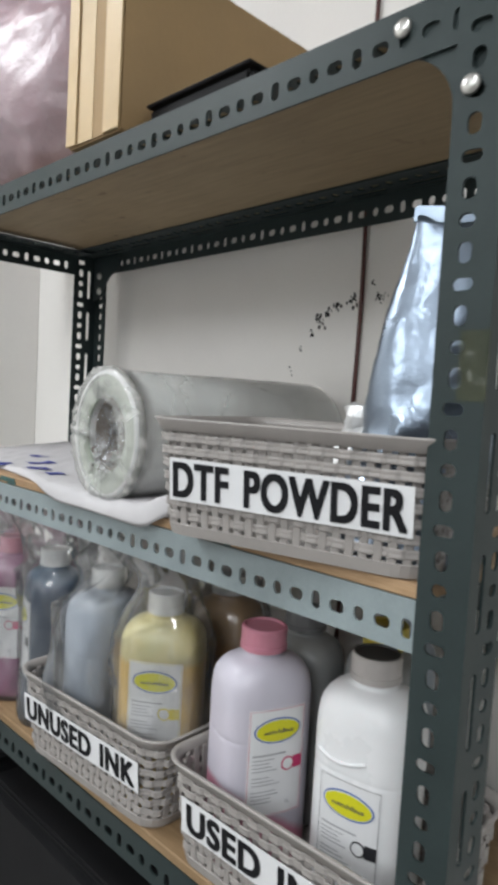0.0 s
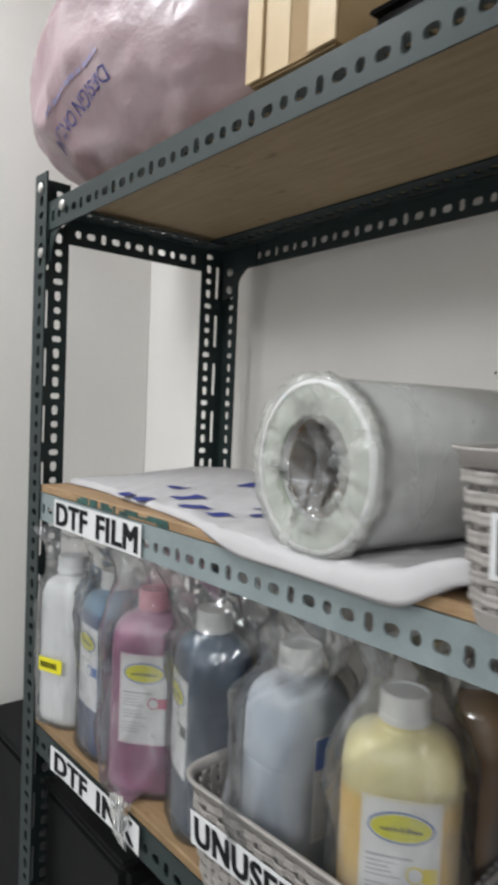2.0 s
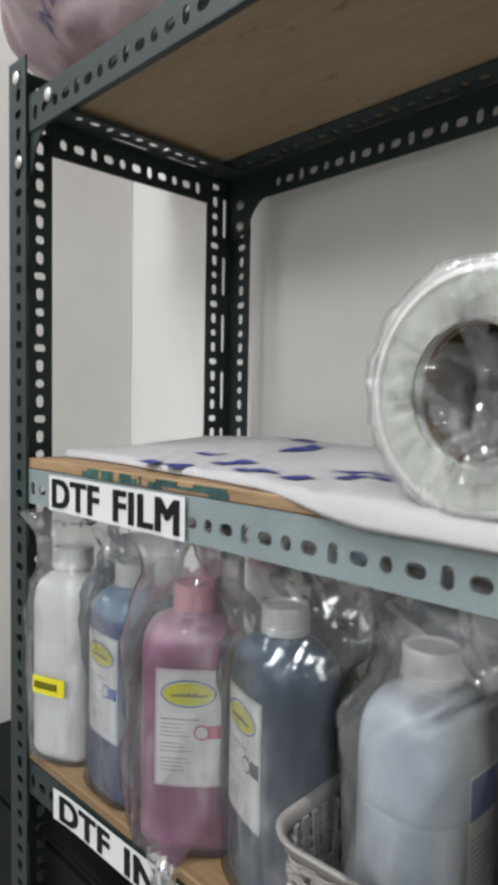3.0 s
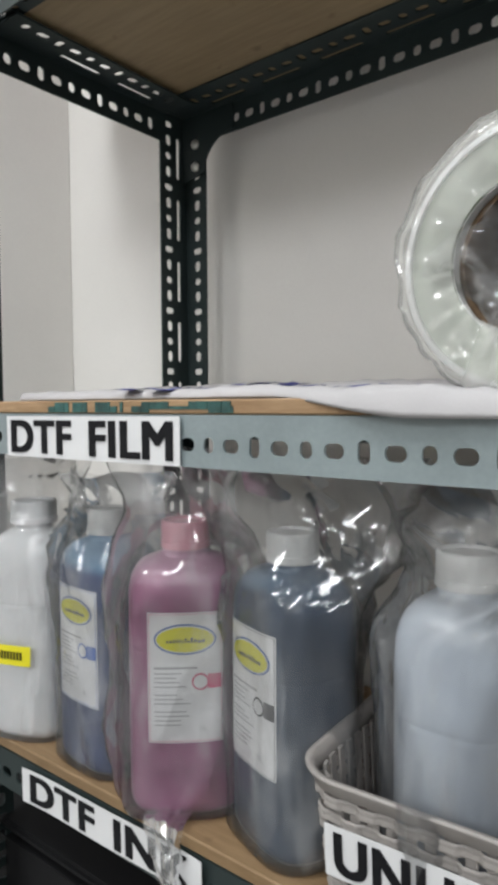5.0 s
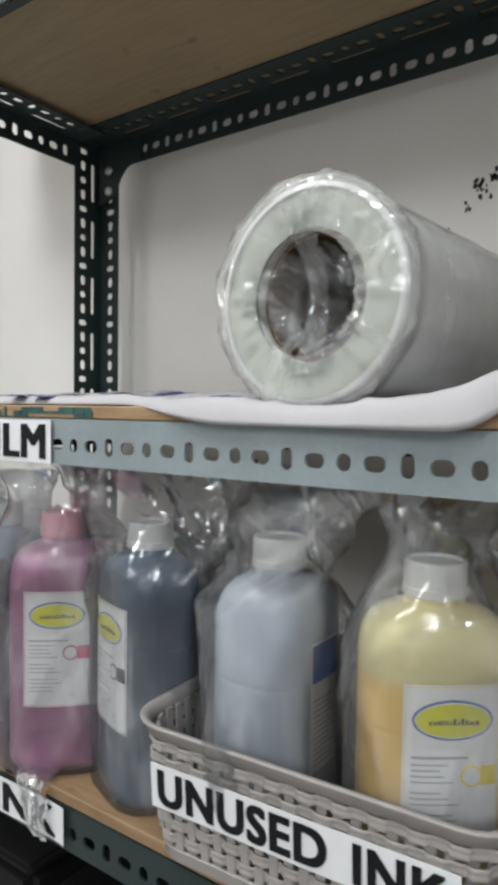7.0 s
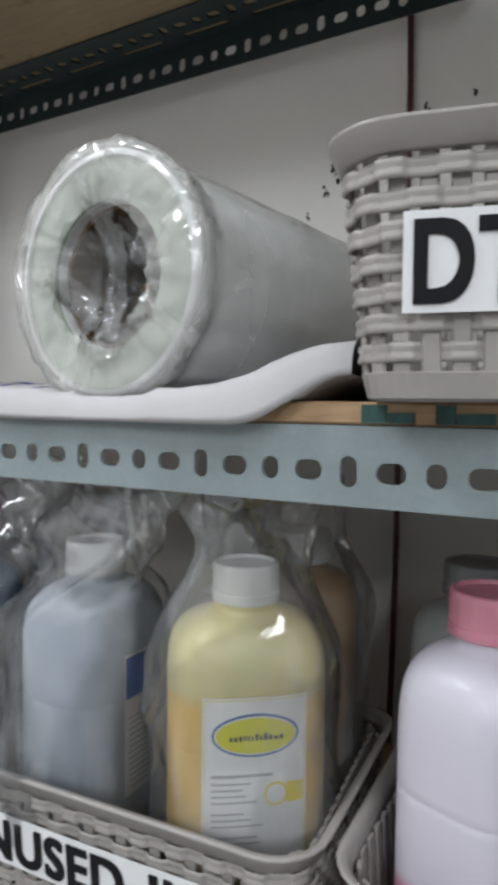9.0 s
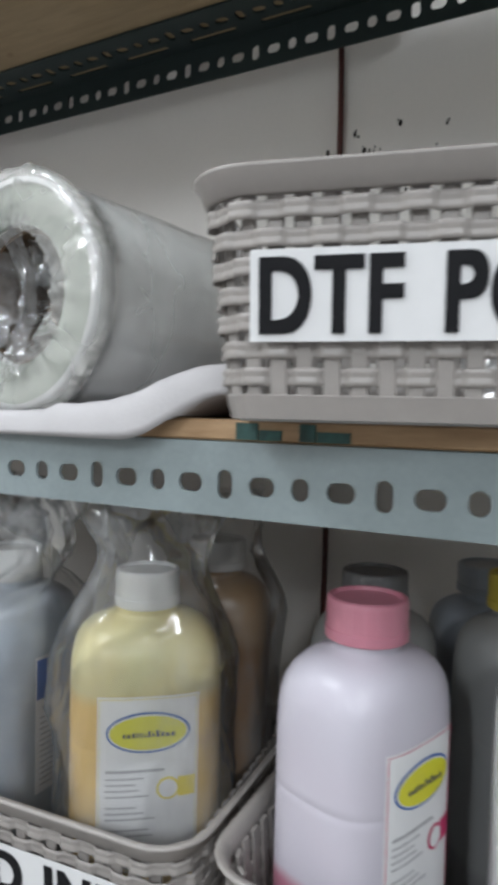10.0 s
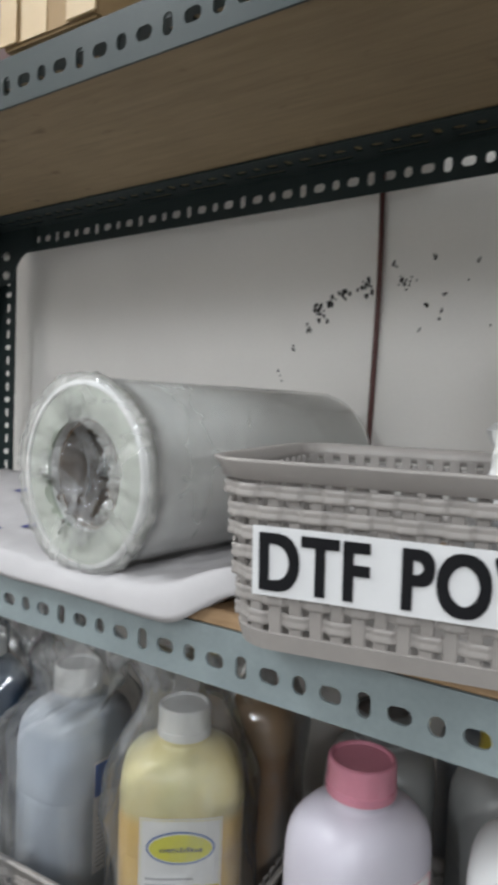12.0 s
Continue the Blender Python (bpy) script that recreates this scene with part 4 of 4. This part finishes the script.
cloth = empty("folded_shirt", pose(0, 0, 0), "folded white cotton shirt with navy prints under the film roll", "clothing")
part("fabric", shirt(), M["cloth"], cloth, "", True)


def cloth_print(x0, x1, y0, y1, skew=0.0, name="print", mat=None):
    verts, faces, n = [], [], 6
    for i in range(n + 1):
        for j in range(n + 1):
            y = y0 + (y1 - y0) * j / n
            x = x0 + (x1 - x0) * i / n + skew * (y - y0)
            verts.append((x, y, shirt_z(x, y) + 0.0012))
    for i in range(n):
        for j in range(n):
            faces.append((i * (n + 1) + j, (i + 1) * (n + 1) + j, (i + 1) * (n + 1) + j + 1, i * (n + 1) + j + 1))
    part(name, (verts, faces), mat or M["navy"], cloth, "navy printed block")


for a in ((-1.000, -0.975, 0.441, 0.458), (-0.962, -0.938, 0.438, 0.462), (-0.945, -0.915, 0.485, 0.520), (-1.015, -0.985, 0.525, 0.545), (-0.975, -0.945, 0.615, 0.660), (-1.025, -1.000, 0.690, 0.715),
          (-0.875, -0.845, 0.450, 0.475), (-0.830, -0.805, 0.452, 0.472), (-0.800, -0.785, 0.490, 0.510)):
    cloth_print(*a, 0.2)
cloth_print(-0.83, -0.745, 0.520, 0.526, 0.6)
cloth_print(-0.79, -0.73, 0.505, 0.510, 0.3)

ROLL_R, ROLL_L, CORE_R = 0.0728, 0.325, 0.0440
roll = empty("film_roll", pose(-0.657, 0.434, MID_Z + 0.0020 + ROLL_R, 0, 0, -5.5), "wrapped roll of white transfer film on a cardboard core", "film roll")


def tube_solid(r0, r1, y0, y1, n=64):
    rings = []
    for r, y in ((r0, y0), (r1 - 0.001, y0), (r1, y0 + 0.001), (r1, y1), (r0, y1), (r0, y0)):
        rings.append([(r * math.cos(2 * math.pi * k / n), y, r * math.sin(2 * math.pi * k / n)) for k in range(n)])
    return loft(rings, False, False)


part("film", tube_solid(CORE_R, ROLL_R, 0.004, ROLL_L), M["roll"], roll, "", True)
part("film_end", tube_solid(CORE_R + 0.0005, ROLL_R - 0.001, 0.0015, 0.006), M["roll_end"], roll, "pale green edges of the wound film")
part("core", tube_solid(CORE_R - 0.0035, CORE_R, 0.010, ROLL_L - 0.002), M["core"], roll, "brown cardboard tube", True)


def wrap_skin(tucked):
    """Clear wrap: round the roll, drawn over its end in radial folds and tucked, bunched, into the core."""
    n, rings, rows = 96, [], []
    for i in range(14):
        rows.append((ROLL_R + 0.0028, ROLL_L * (1 - i / 13), 0.0008, 0))
    rows += [(ROLL_R + 0.0042, 0.010, 0.0016, 0), (ROLL_R + 0.0068, 0.001, 0.0030, 0), (ROLL_R + 0.0052, -0.004, 0.0030, 0), (ROLL_R + 0.0010, -0.005, 0.003, 1)]
    for i in range(1, 9):
        f = i / 8
        rows.append((ROLL_R + (CORE_R * 0.92 - ROLL_R) * f, -0.007 + 0.003 * f, 0.0040, 1))
    for i in range(1, 9):
        f = i / 8
        rows.append((CORE_R * (0.92 - 0.84 * f), -0.004 + 0.026 * f ** 1.5, 0.006, 2))
    r0 = random.Random(21)
    rows = [q for q in rows if q[3] == 2] if tucked else [q for q in rows if q[3] < 2]
    for r, y, amp, zone in rows:
        ring = []
        for k in range(n):
            a = 2 * math.pi * (k + (r0.uniform(-0.25, 0.25) if zone else 0)) / n
            ca, sa = math.cos(a), math.sin(a)
            fold = noise.noise(Vector((3.2 * ca, 3.2 * sa, r * 16))) + 0.8 * noise.noise(Vector((15 * ca, 15 * sa, r * 12 + 7)))
            ridge = max(0.0, 1 - abs(fold) * 2.6)
            rr, dy = r, 0.0
            if zone == 0:
                rr += amp * (0.9 * ridge - 0.3) + (0.0050 if y < 0.006 else 0.0012) * noise.noise(Vector((2.3 * ca, 2.3 * sa, y * 25)))
            elif zone == 1:
                dy = -amp * 1.1 * ridge + r0.uniform(-0.0008, 0.0008)
            else:
                # bunched to one side of the core, with a few crossing folds
                q = 1 - r / CORE_R
                crump = Vector((rr * ca * 42, rr * sa * 42, 5.0))
                dy = 0.045 * noise.noise(crump) * min(1.0, 3 * q + 0.1) + 0.022 * (0.5 - abs(noise.noise(crump * 2.1))) + r0.uniform(-0.001, 0.001)
                rr *= 1 + 0.25 * noise.noise(Vector((2.2 * ca, 2.2 * sa, 9.0)))
            shift = max(0.0, 1 - r / CORE_R) if zone == 2 else 0.0
            ring.append((rr * ca + 0.014 * shift, y + dy, max(-ROLL_R - 0.0012, rr * sa - 0.006 * shift)))
        rings.append(ring)
    v, f = loft(rings, False, tucked)
    tri = []
    for q in f:
        if len(q) == 4:
            tri += [(q[0], q[1], q[2]), (q[0], q[2], q[3])] if r0.random() < 0.5 else [(q[1], q[2], q[3]), (q[1], q[3], q[0])]
        else:
            tri.append(q)
    return v, tri


part("wrap", wrap_skin(False), M["wrap"], roll, "crumpled clear plastic wrap", True)
part("wrap_tuck", wrap_skin(True), M["tuck"], roll, "clear wrap tucked into the core", True)


def wrap_strip(x0, z0, x1, z1, w, sag, seed):
    """A crumpled fold of wrap, drawn across the mouth of the core and pushed into it."""
    r0, n, k, rows = random.Random(seed), 16, 7, []
    d = Vector((x1 - x0, 0, z1 - z0)).normalized()
    side = Vector((-d.z, 0, d.x))
    for i in range(n + 1):
        t = i / n
        c = Vector((x0 + (x1 - x0) * t, -0.0105 + sag * math.sin(math.pi * t) ** 1.5, z0 + (z1 - z0) * t))
        ww = w * (0.55 + 0.45 * abs(2 * t - 1)) * (1 + 0.25 * noise.noise(Vector((t * 5, seed, 0))))
        rows.append([c + side * ww * (j / k - 0.5) + Vector((0, 0.006 * noise.noise(Vector((j * 1.7, t * 6, seed))) - 0.004 * (1 - abs(2 * j / k - 1)) + r0.uniform(-0.001, 0.001), 0)) for j in range(k + 1)])
    verts = [tuple(p) for r in rows for p in r]
    faces = []
    for i in range(n):
        for j in range(k):
            q = (i * (k + 1) + j, (i + 1) * (k + 1) + j, (i + 1) * (k + 1) + j + 1, i * (k + 1) + j + 1)
            faces += [(q[0], q[1], q[2]), (q[0], q[2], q[3])]
    return verts, faces


for n, strip in enumerate(((-0.004, 0.060, 0.010, -0.052, 0.024, 0.020), (-0.048, 0.006, -0.002, -0.040, 0.030, 0.022), (0.050, -0.020, 0.010, -0.044, 0.018, 0.006))):
    part("wrap_fold", wrap_strip(*strip, n + 3), M["tuck"], roll, "crumpled fold of clear wrap")
part("rim", tube_solid(ROLL_R - 0.0035, ROLL_R + 0.0004, -0.0012, 0.010), M["white_plastic"], roll, "white outer edge of the film", True)

# ---- foil pouch in the powder basket ----


def pouch():
    """A pillow pouch with a pressed seal on top and large crumpled facets."""
    n, m, rings = 44, 34, []
    r0 = random.Random(9)
    for i in range(m + 1):
        t = i / m
        hw = 0.061 - 0.022 * t
        hd = 0.042 * (1 - t) ** 0.65 + 0.0025
        ring = []
        for k in range(n):
            a = 2 * math.pi * k / n
            c, s = math.cos(a), math.sin(a)
            r = (abs(c) ** 2.8 + abs(s) ** 2.8) ** (-1 / 2.8)
            x, y, z = hw * r * c, hd * r * s, 0.280 * t
            p = Vector((x * 15, y * 15, z * 9))
            q = Vector((x * 26, y * 26, z * 24))
            low = 1 - ease(0.15, 0.6, t)
            g = 0.012 * (0.5 - abs(noise.noise(p)) * 2) * (0.35 + 0.65 * low) + 0.010 * (0.4 - abs(noise.noise(q)) * 2) * low + r0.uniform(-0.0005, 0.0005)
            d = math.hypot(x, y) or 1
            ring.append((x + x / d * g + 0.010 * t * t, y + y / d * g + 0.010 * noise.noise(Vector((x * 20, 3.0, z * 9))) * t, z))
        rings.append(ring)
    v, f = loft(rings)
    tri = []
    for q in f:
        tri += ([(q[0], q[1], q[2]), (q[0], q[2], q[3])] if r0.random() < 0.5 else [(q[1], q[2], q[3]), (q[1], q[3], q[0])]) if len(q) == 4 else [q]
    return v, tri


foil = empty("foil_pouch", pose(-0.291, 0.500, MID_Z + 0.0035, 0, 3, 25), "crumpled silver foil powder pouch standing in the basket", "pouch")
part("pouch", pouch(), M["foil"], foil, "", True)
part("seal", box(-0.030, 0.050, -0.0020, 0.0020, 0.274, 0.288, 0.0010), M["foil"], foil, "flat pressed seal along the top edge")


def flap():
    n, rings = 30, []
    for i in range(15):
        t = i / 14
        ring = []
        for k in range(n):
            a = 2 * math.pi * k / n
            p = Vector((math.cos(a) * 1.5, math.sin(a) * 1.5, t * 3))
            r = 0.046 * (1 - 0.45 * t) * (1 + 0.55 * noise.noise(p * 1.4))
            ring.append((r * 1.2 * math.cos(a) - 0.008 * t, r * 0.7 * math.sin(a), 0.120 * t + 0.010 * noise.noise(p * 2) * t))
        rings.append(ring)
    return loft(rings)


small = empty("foil_packet", pose(-0.333, 0.515, MID_Z + 0.0035, 0, 0, 10), "small crumpled pale foil packet in the basket", "pouch")
part("packet", flap(), M["pale_foil"], small)

# ---- on the top shelf ----
carton = empty("cardboard_box", pose(-0.7045, 0.432, TOP_Z, 0, 0, 0), "narrow upright brown cardboard box with pale tape", "box")
part("carton", box(-0.0545, 0.0545, 0.0, 0.330, 0.0, 0.208, 0.002), M["kraft"], carton)
part("tape", box(-0.030, 0.0, -0.0008, 0.0004, 0.002, 0.206), M["kraft_tape"], carton, "strip of pale packing tape")
part("flap", box(0.0245, 0.056, -0.003, -0.0008, 0.002, 0.20, 0.0006), M["kraft_tape"], carton, "pale folded flap")
part("flap", box(-0.056, -0.034, -0.0024, -0.0008, 0.002, 0.206, 0.0006), M["kraft_tape"], carton, "pale folded flap")

case = empty("flat_case", pose(-0.575, 0.615, TOP_Z + 0.0045, 0, -1.03, 0), "flat dark plastic case lying beside the box", "case")
part("shell", box(-0.066, 0.095, -0.150, 0.14, 0.0, 0.027, 0.005), M["dark"], case)
part("lid", box(-0.068, 0.097, -0.153, 0.141, 0.0272, 0.0310, 0.0012), M["dark"], case)


def lumpy_bag():
    n, m, rings = 110, 70, []
    for i in range(m + 1):
        t = i / m
        th = math.pi * t
        ring = []
        for k in range(n):
            a = 2 * math.pi * k / n
            e = 2.5
            c, s = math.cos(a), math.sin(a)
            r = (abs(c) ** e + abs(s) ** e) ** (-1 / e)
            w = max(0.02, math.sin(th)) ** 0.62
            x, y, z = 0.300 * r * c * w, 0.178 * r * s * w, -0.155 * math.copysign(abs(math.cos(th)) ** 0.8, math.cos(th))
            if c < 0:
                x *= 0.42 + 0.56 * min(1.0, max(0.0, (z + 0.155) / 0.12)) ** 0.8
            p = Vector((x * 5.5, y * 5.5, z * 5.5)) + Vector((3.1, 0.4, 1.7))
            g = 0.030 * noise.noise(p) + 0.020 * (0.5 - abs(noise.noise(p * 2.1))) + 0.009 * (0.5 - abs(noise.noise(p * 4.7)))
            d = Vector((x, y, z)).normalized()
            q = Vector((x, y, z)) + d * g
            q.z = max(q.z, -0.150 + (0.0 if q.x > -0.11 else -0.00))
            ring.append((q.x, q.y, q.z + 0.150))
        rings.append(ring)
    return loft(rings)


pink = empty("plastic_bag", pose(-1.075, 0.580, TOP_Z - 0.0045, 0, -0.95, 0), "full pale pink plastic carrier bag with blue print", "bag")
bag_mesh = part("sack", lumpy_bag(), M["pink_sheet"], pink, "", True)
bpy.context.view_layer.update()


def on_bag(text, cx, cz, w, h, turn, name, mat):
    me = lettering(text, w, h, 0.0002, 0.0)
    rot = Matrix.Rotation(radians(turn), 3, "Y")
    for v in me.vertices:
        p = rot @ v.co + Vector((cx - pink.location.x, 0, cz - pink.location.z))
        ok, hit, nor, _ = bag_mesh.ray_cast(Vector((p.x, -0.6, p.z)), Vector((0, 1, 0)))
        v.co = Vector((p.x, (hit.y if ok else 0.0) - 0.0012, p.z))
    part(name, me, mat, bag_mesh, "blue printed words")


M["bag_print"] = surface("faded_blue_print", (0.13, 0.14, 0.42), 0.5, vary=0.2, relief=0.0)
on_bag("DESIGN ONLINE", -1.068, 1.750, 0.170, 0.0170, 165, "lettering", M["bag_print"])

bars = []
for k in range(11):
    bx, bz, bw = -1.000 - 0.0125 * k, 1.792 - 0.0033 * k, 0.0075 + 0.002 * (k % 3)
    ring = []
    for dx, dz in ((0, 0), (bw, 0.002), (bw, 0.0065), (0, 0.0045)):
        lx, lz = bx + dx - pink.location.x, bz + dz - pink.location.z
        ok, hit, nor, _ = bag_mesh.ray_cast(Vector((lx, -0.6, lz)), Vector((0, 1, 0)))
        ring.append((lx, (hit.y if ok else 0.0) - 0.0020, lz))
    bars.append((ring, [(0, 1, 2, 3)]))
M["faint_print"] = surface("faint_blue_print", (0.30, 0.28, 0.46), 0.5, vary=0.2, relief=0.0)
part("faint_print", joined(bars), M["faint_print"], bag_mesh, "faint blue line of print")

# ---- on the wall ----
cab = [(-0.581 + 0.0025 * math.sin(z * 5.1) + 0.0015 * math.sin(z * 13), WALL_Y - 0.0045, z) for z in [2.495 - 0.05 * k for k in range(46)]]
tagged(part("wall_cable", tube(cab, 0.0032), M["cable_red"], None, "", True), "thin dark red cable running down the wall", "cable")
rng = random.Random(11)
blots = [(-0.655, 1.523, 0.0085, 14), (-0.640, 1.535, 0.006, 9), (-0.622, 1.544, 0.005, 8), (-0.597, 1.550, 0.008, 13), (-0.561, 1.572, 0.004, 4), (-0.540, 1.557, 0.005, 5), (-0.520, 1.525, 0.003, 2),
         (-0.504, 1.514, 0.004, 4), (-0.466, 1.573, 0.003, 2), (-0.478, 1.549, 0.003, 1), (-0.529, 1.499, 0.003, 2), (-0.451, 1.499, 0.002, 1), (-0.708, 1.445, 0.004, 3), (-0.690, 1.477, 0.004, 3), (-0.669, 1.500, 0.006, 5),
         (-0.552, 1.556, 0.004, 4), (-0.515, 1.573, 0.006, 3), (-0.545, 1.548, 0.004, 3), (-0.502, 1.535, 0.004, 2), (-0.425, 1.53, 0.01, 3)]
for bx, bz, spread, count in blots:
    pieces = []
    for _ in range(count):
        cx, cz, r = bx + rng.gauss(0, spread * 0.6), bz + rng.gauss(0, spread * 0.8), rng.uniform(0.0008, 0.0024) * (1.35 if count > 6 else 1)
        n = 9
        ring = [(cx + r * rng.uniform(0.6, 1.3) * math.cos(2 * math.pi * k / n) * 0.8, WALL_Y - 0.0006, cz + r * rng.uniform(0.7, 1.5) * math.sin(2 * math.pi * k / n)) for k in range(n)]
        pieces.append((ring + [(x, WALL_Y + 0.0004, z) for x, _, z in ring], [tuple(range(n))] + [(k, n + k, n + (k + 1) % n, (k + 1) % n) for k in range(n)]))
    tagged(part("ink_stain", joined(pieces), M["stain"]), "spatter of black stains on the white wall", "stain", "wall stains")

# ---- under the rack ----
# both bodies are oversized and near black, filling in for shade on the wall
machine = empty("shade_machine", pose(-0.60, 0.60, 0.0), "black machine below the rack, enlarged to stand in for shade", "machine")
part("case", box(-0.36, 0.35, -0.155, 0.145, 0.0, 0.790, 0.012), M["dark"], machine)
part("lid", box(-0.35, 0.34, -0.150, 0.140, 0.7905, 0.800, 0.004), M["cable_black"], machine)
crate = empty("storage_box", pose(-1.08, 0.60, 0.0), "box below the rack, widened and blackened to stand in for shade", "box")
part("tub", box(-0.42, 0.10, -0.14, 0.145, 0.0, 0.80, 0.012), M["shade_box"], crate)
part("lid", box(-0.425, 0.105, -0.145, 0.150, 0.8005, 0.812, 0.004), M["shade_box"], crate)
for k, (x, y) in enumerate(((-1.02, 0.74), (-0.99, 0.76), (-0.965, 0.73))):
    pts = [(x + 0.012 * math.sin(3 * i / 10 + k) + 0.05 * k * (i / 12) ** 2, y, 0.922 - 0.03 * i) for i in range(13)]
    tagged(part("power_cable", tube(pts, 0.0032), M["cable_black"], None, "", True), "black power cable hanging below the shelf", "cable", "hanging cables")
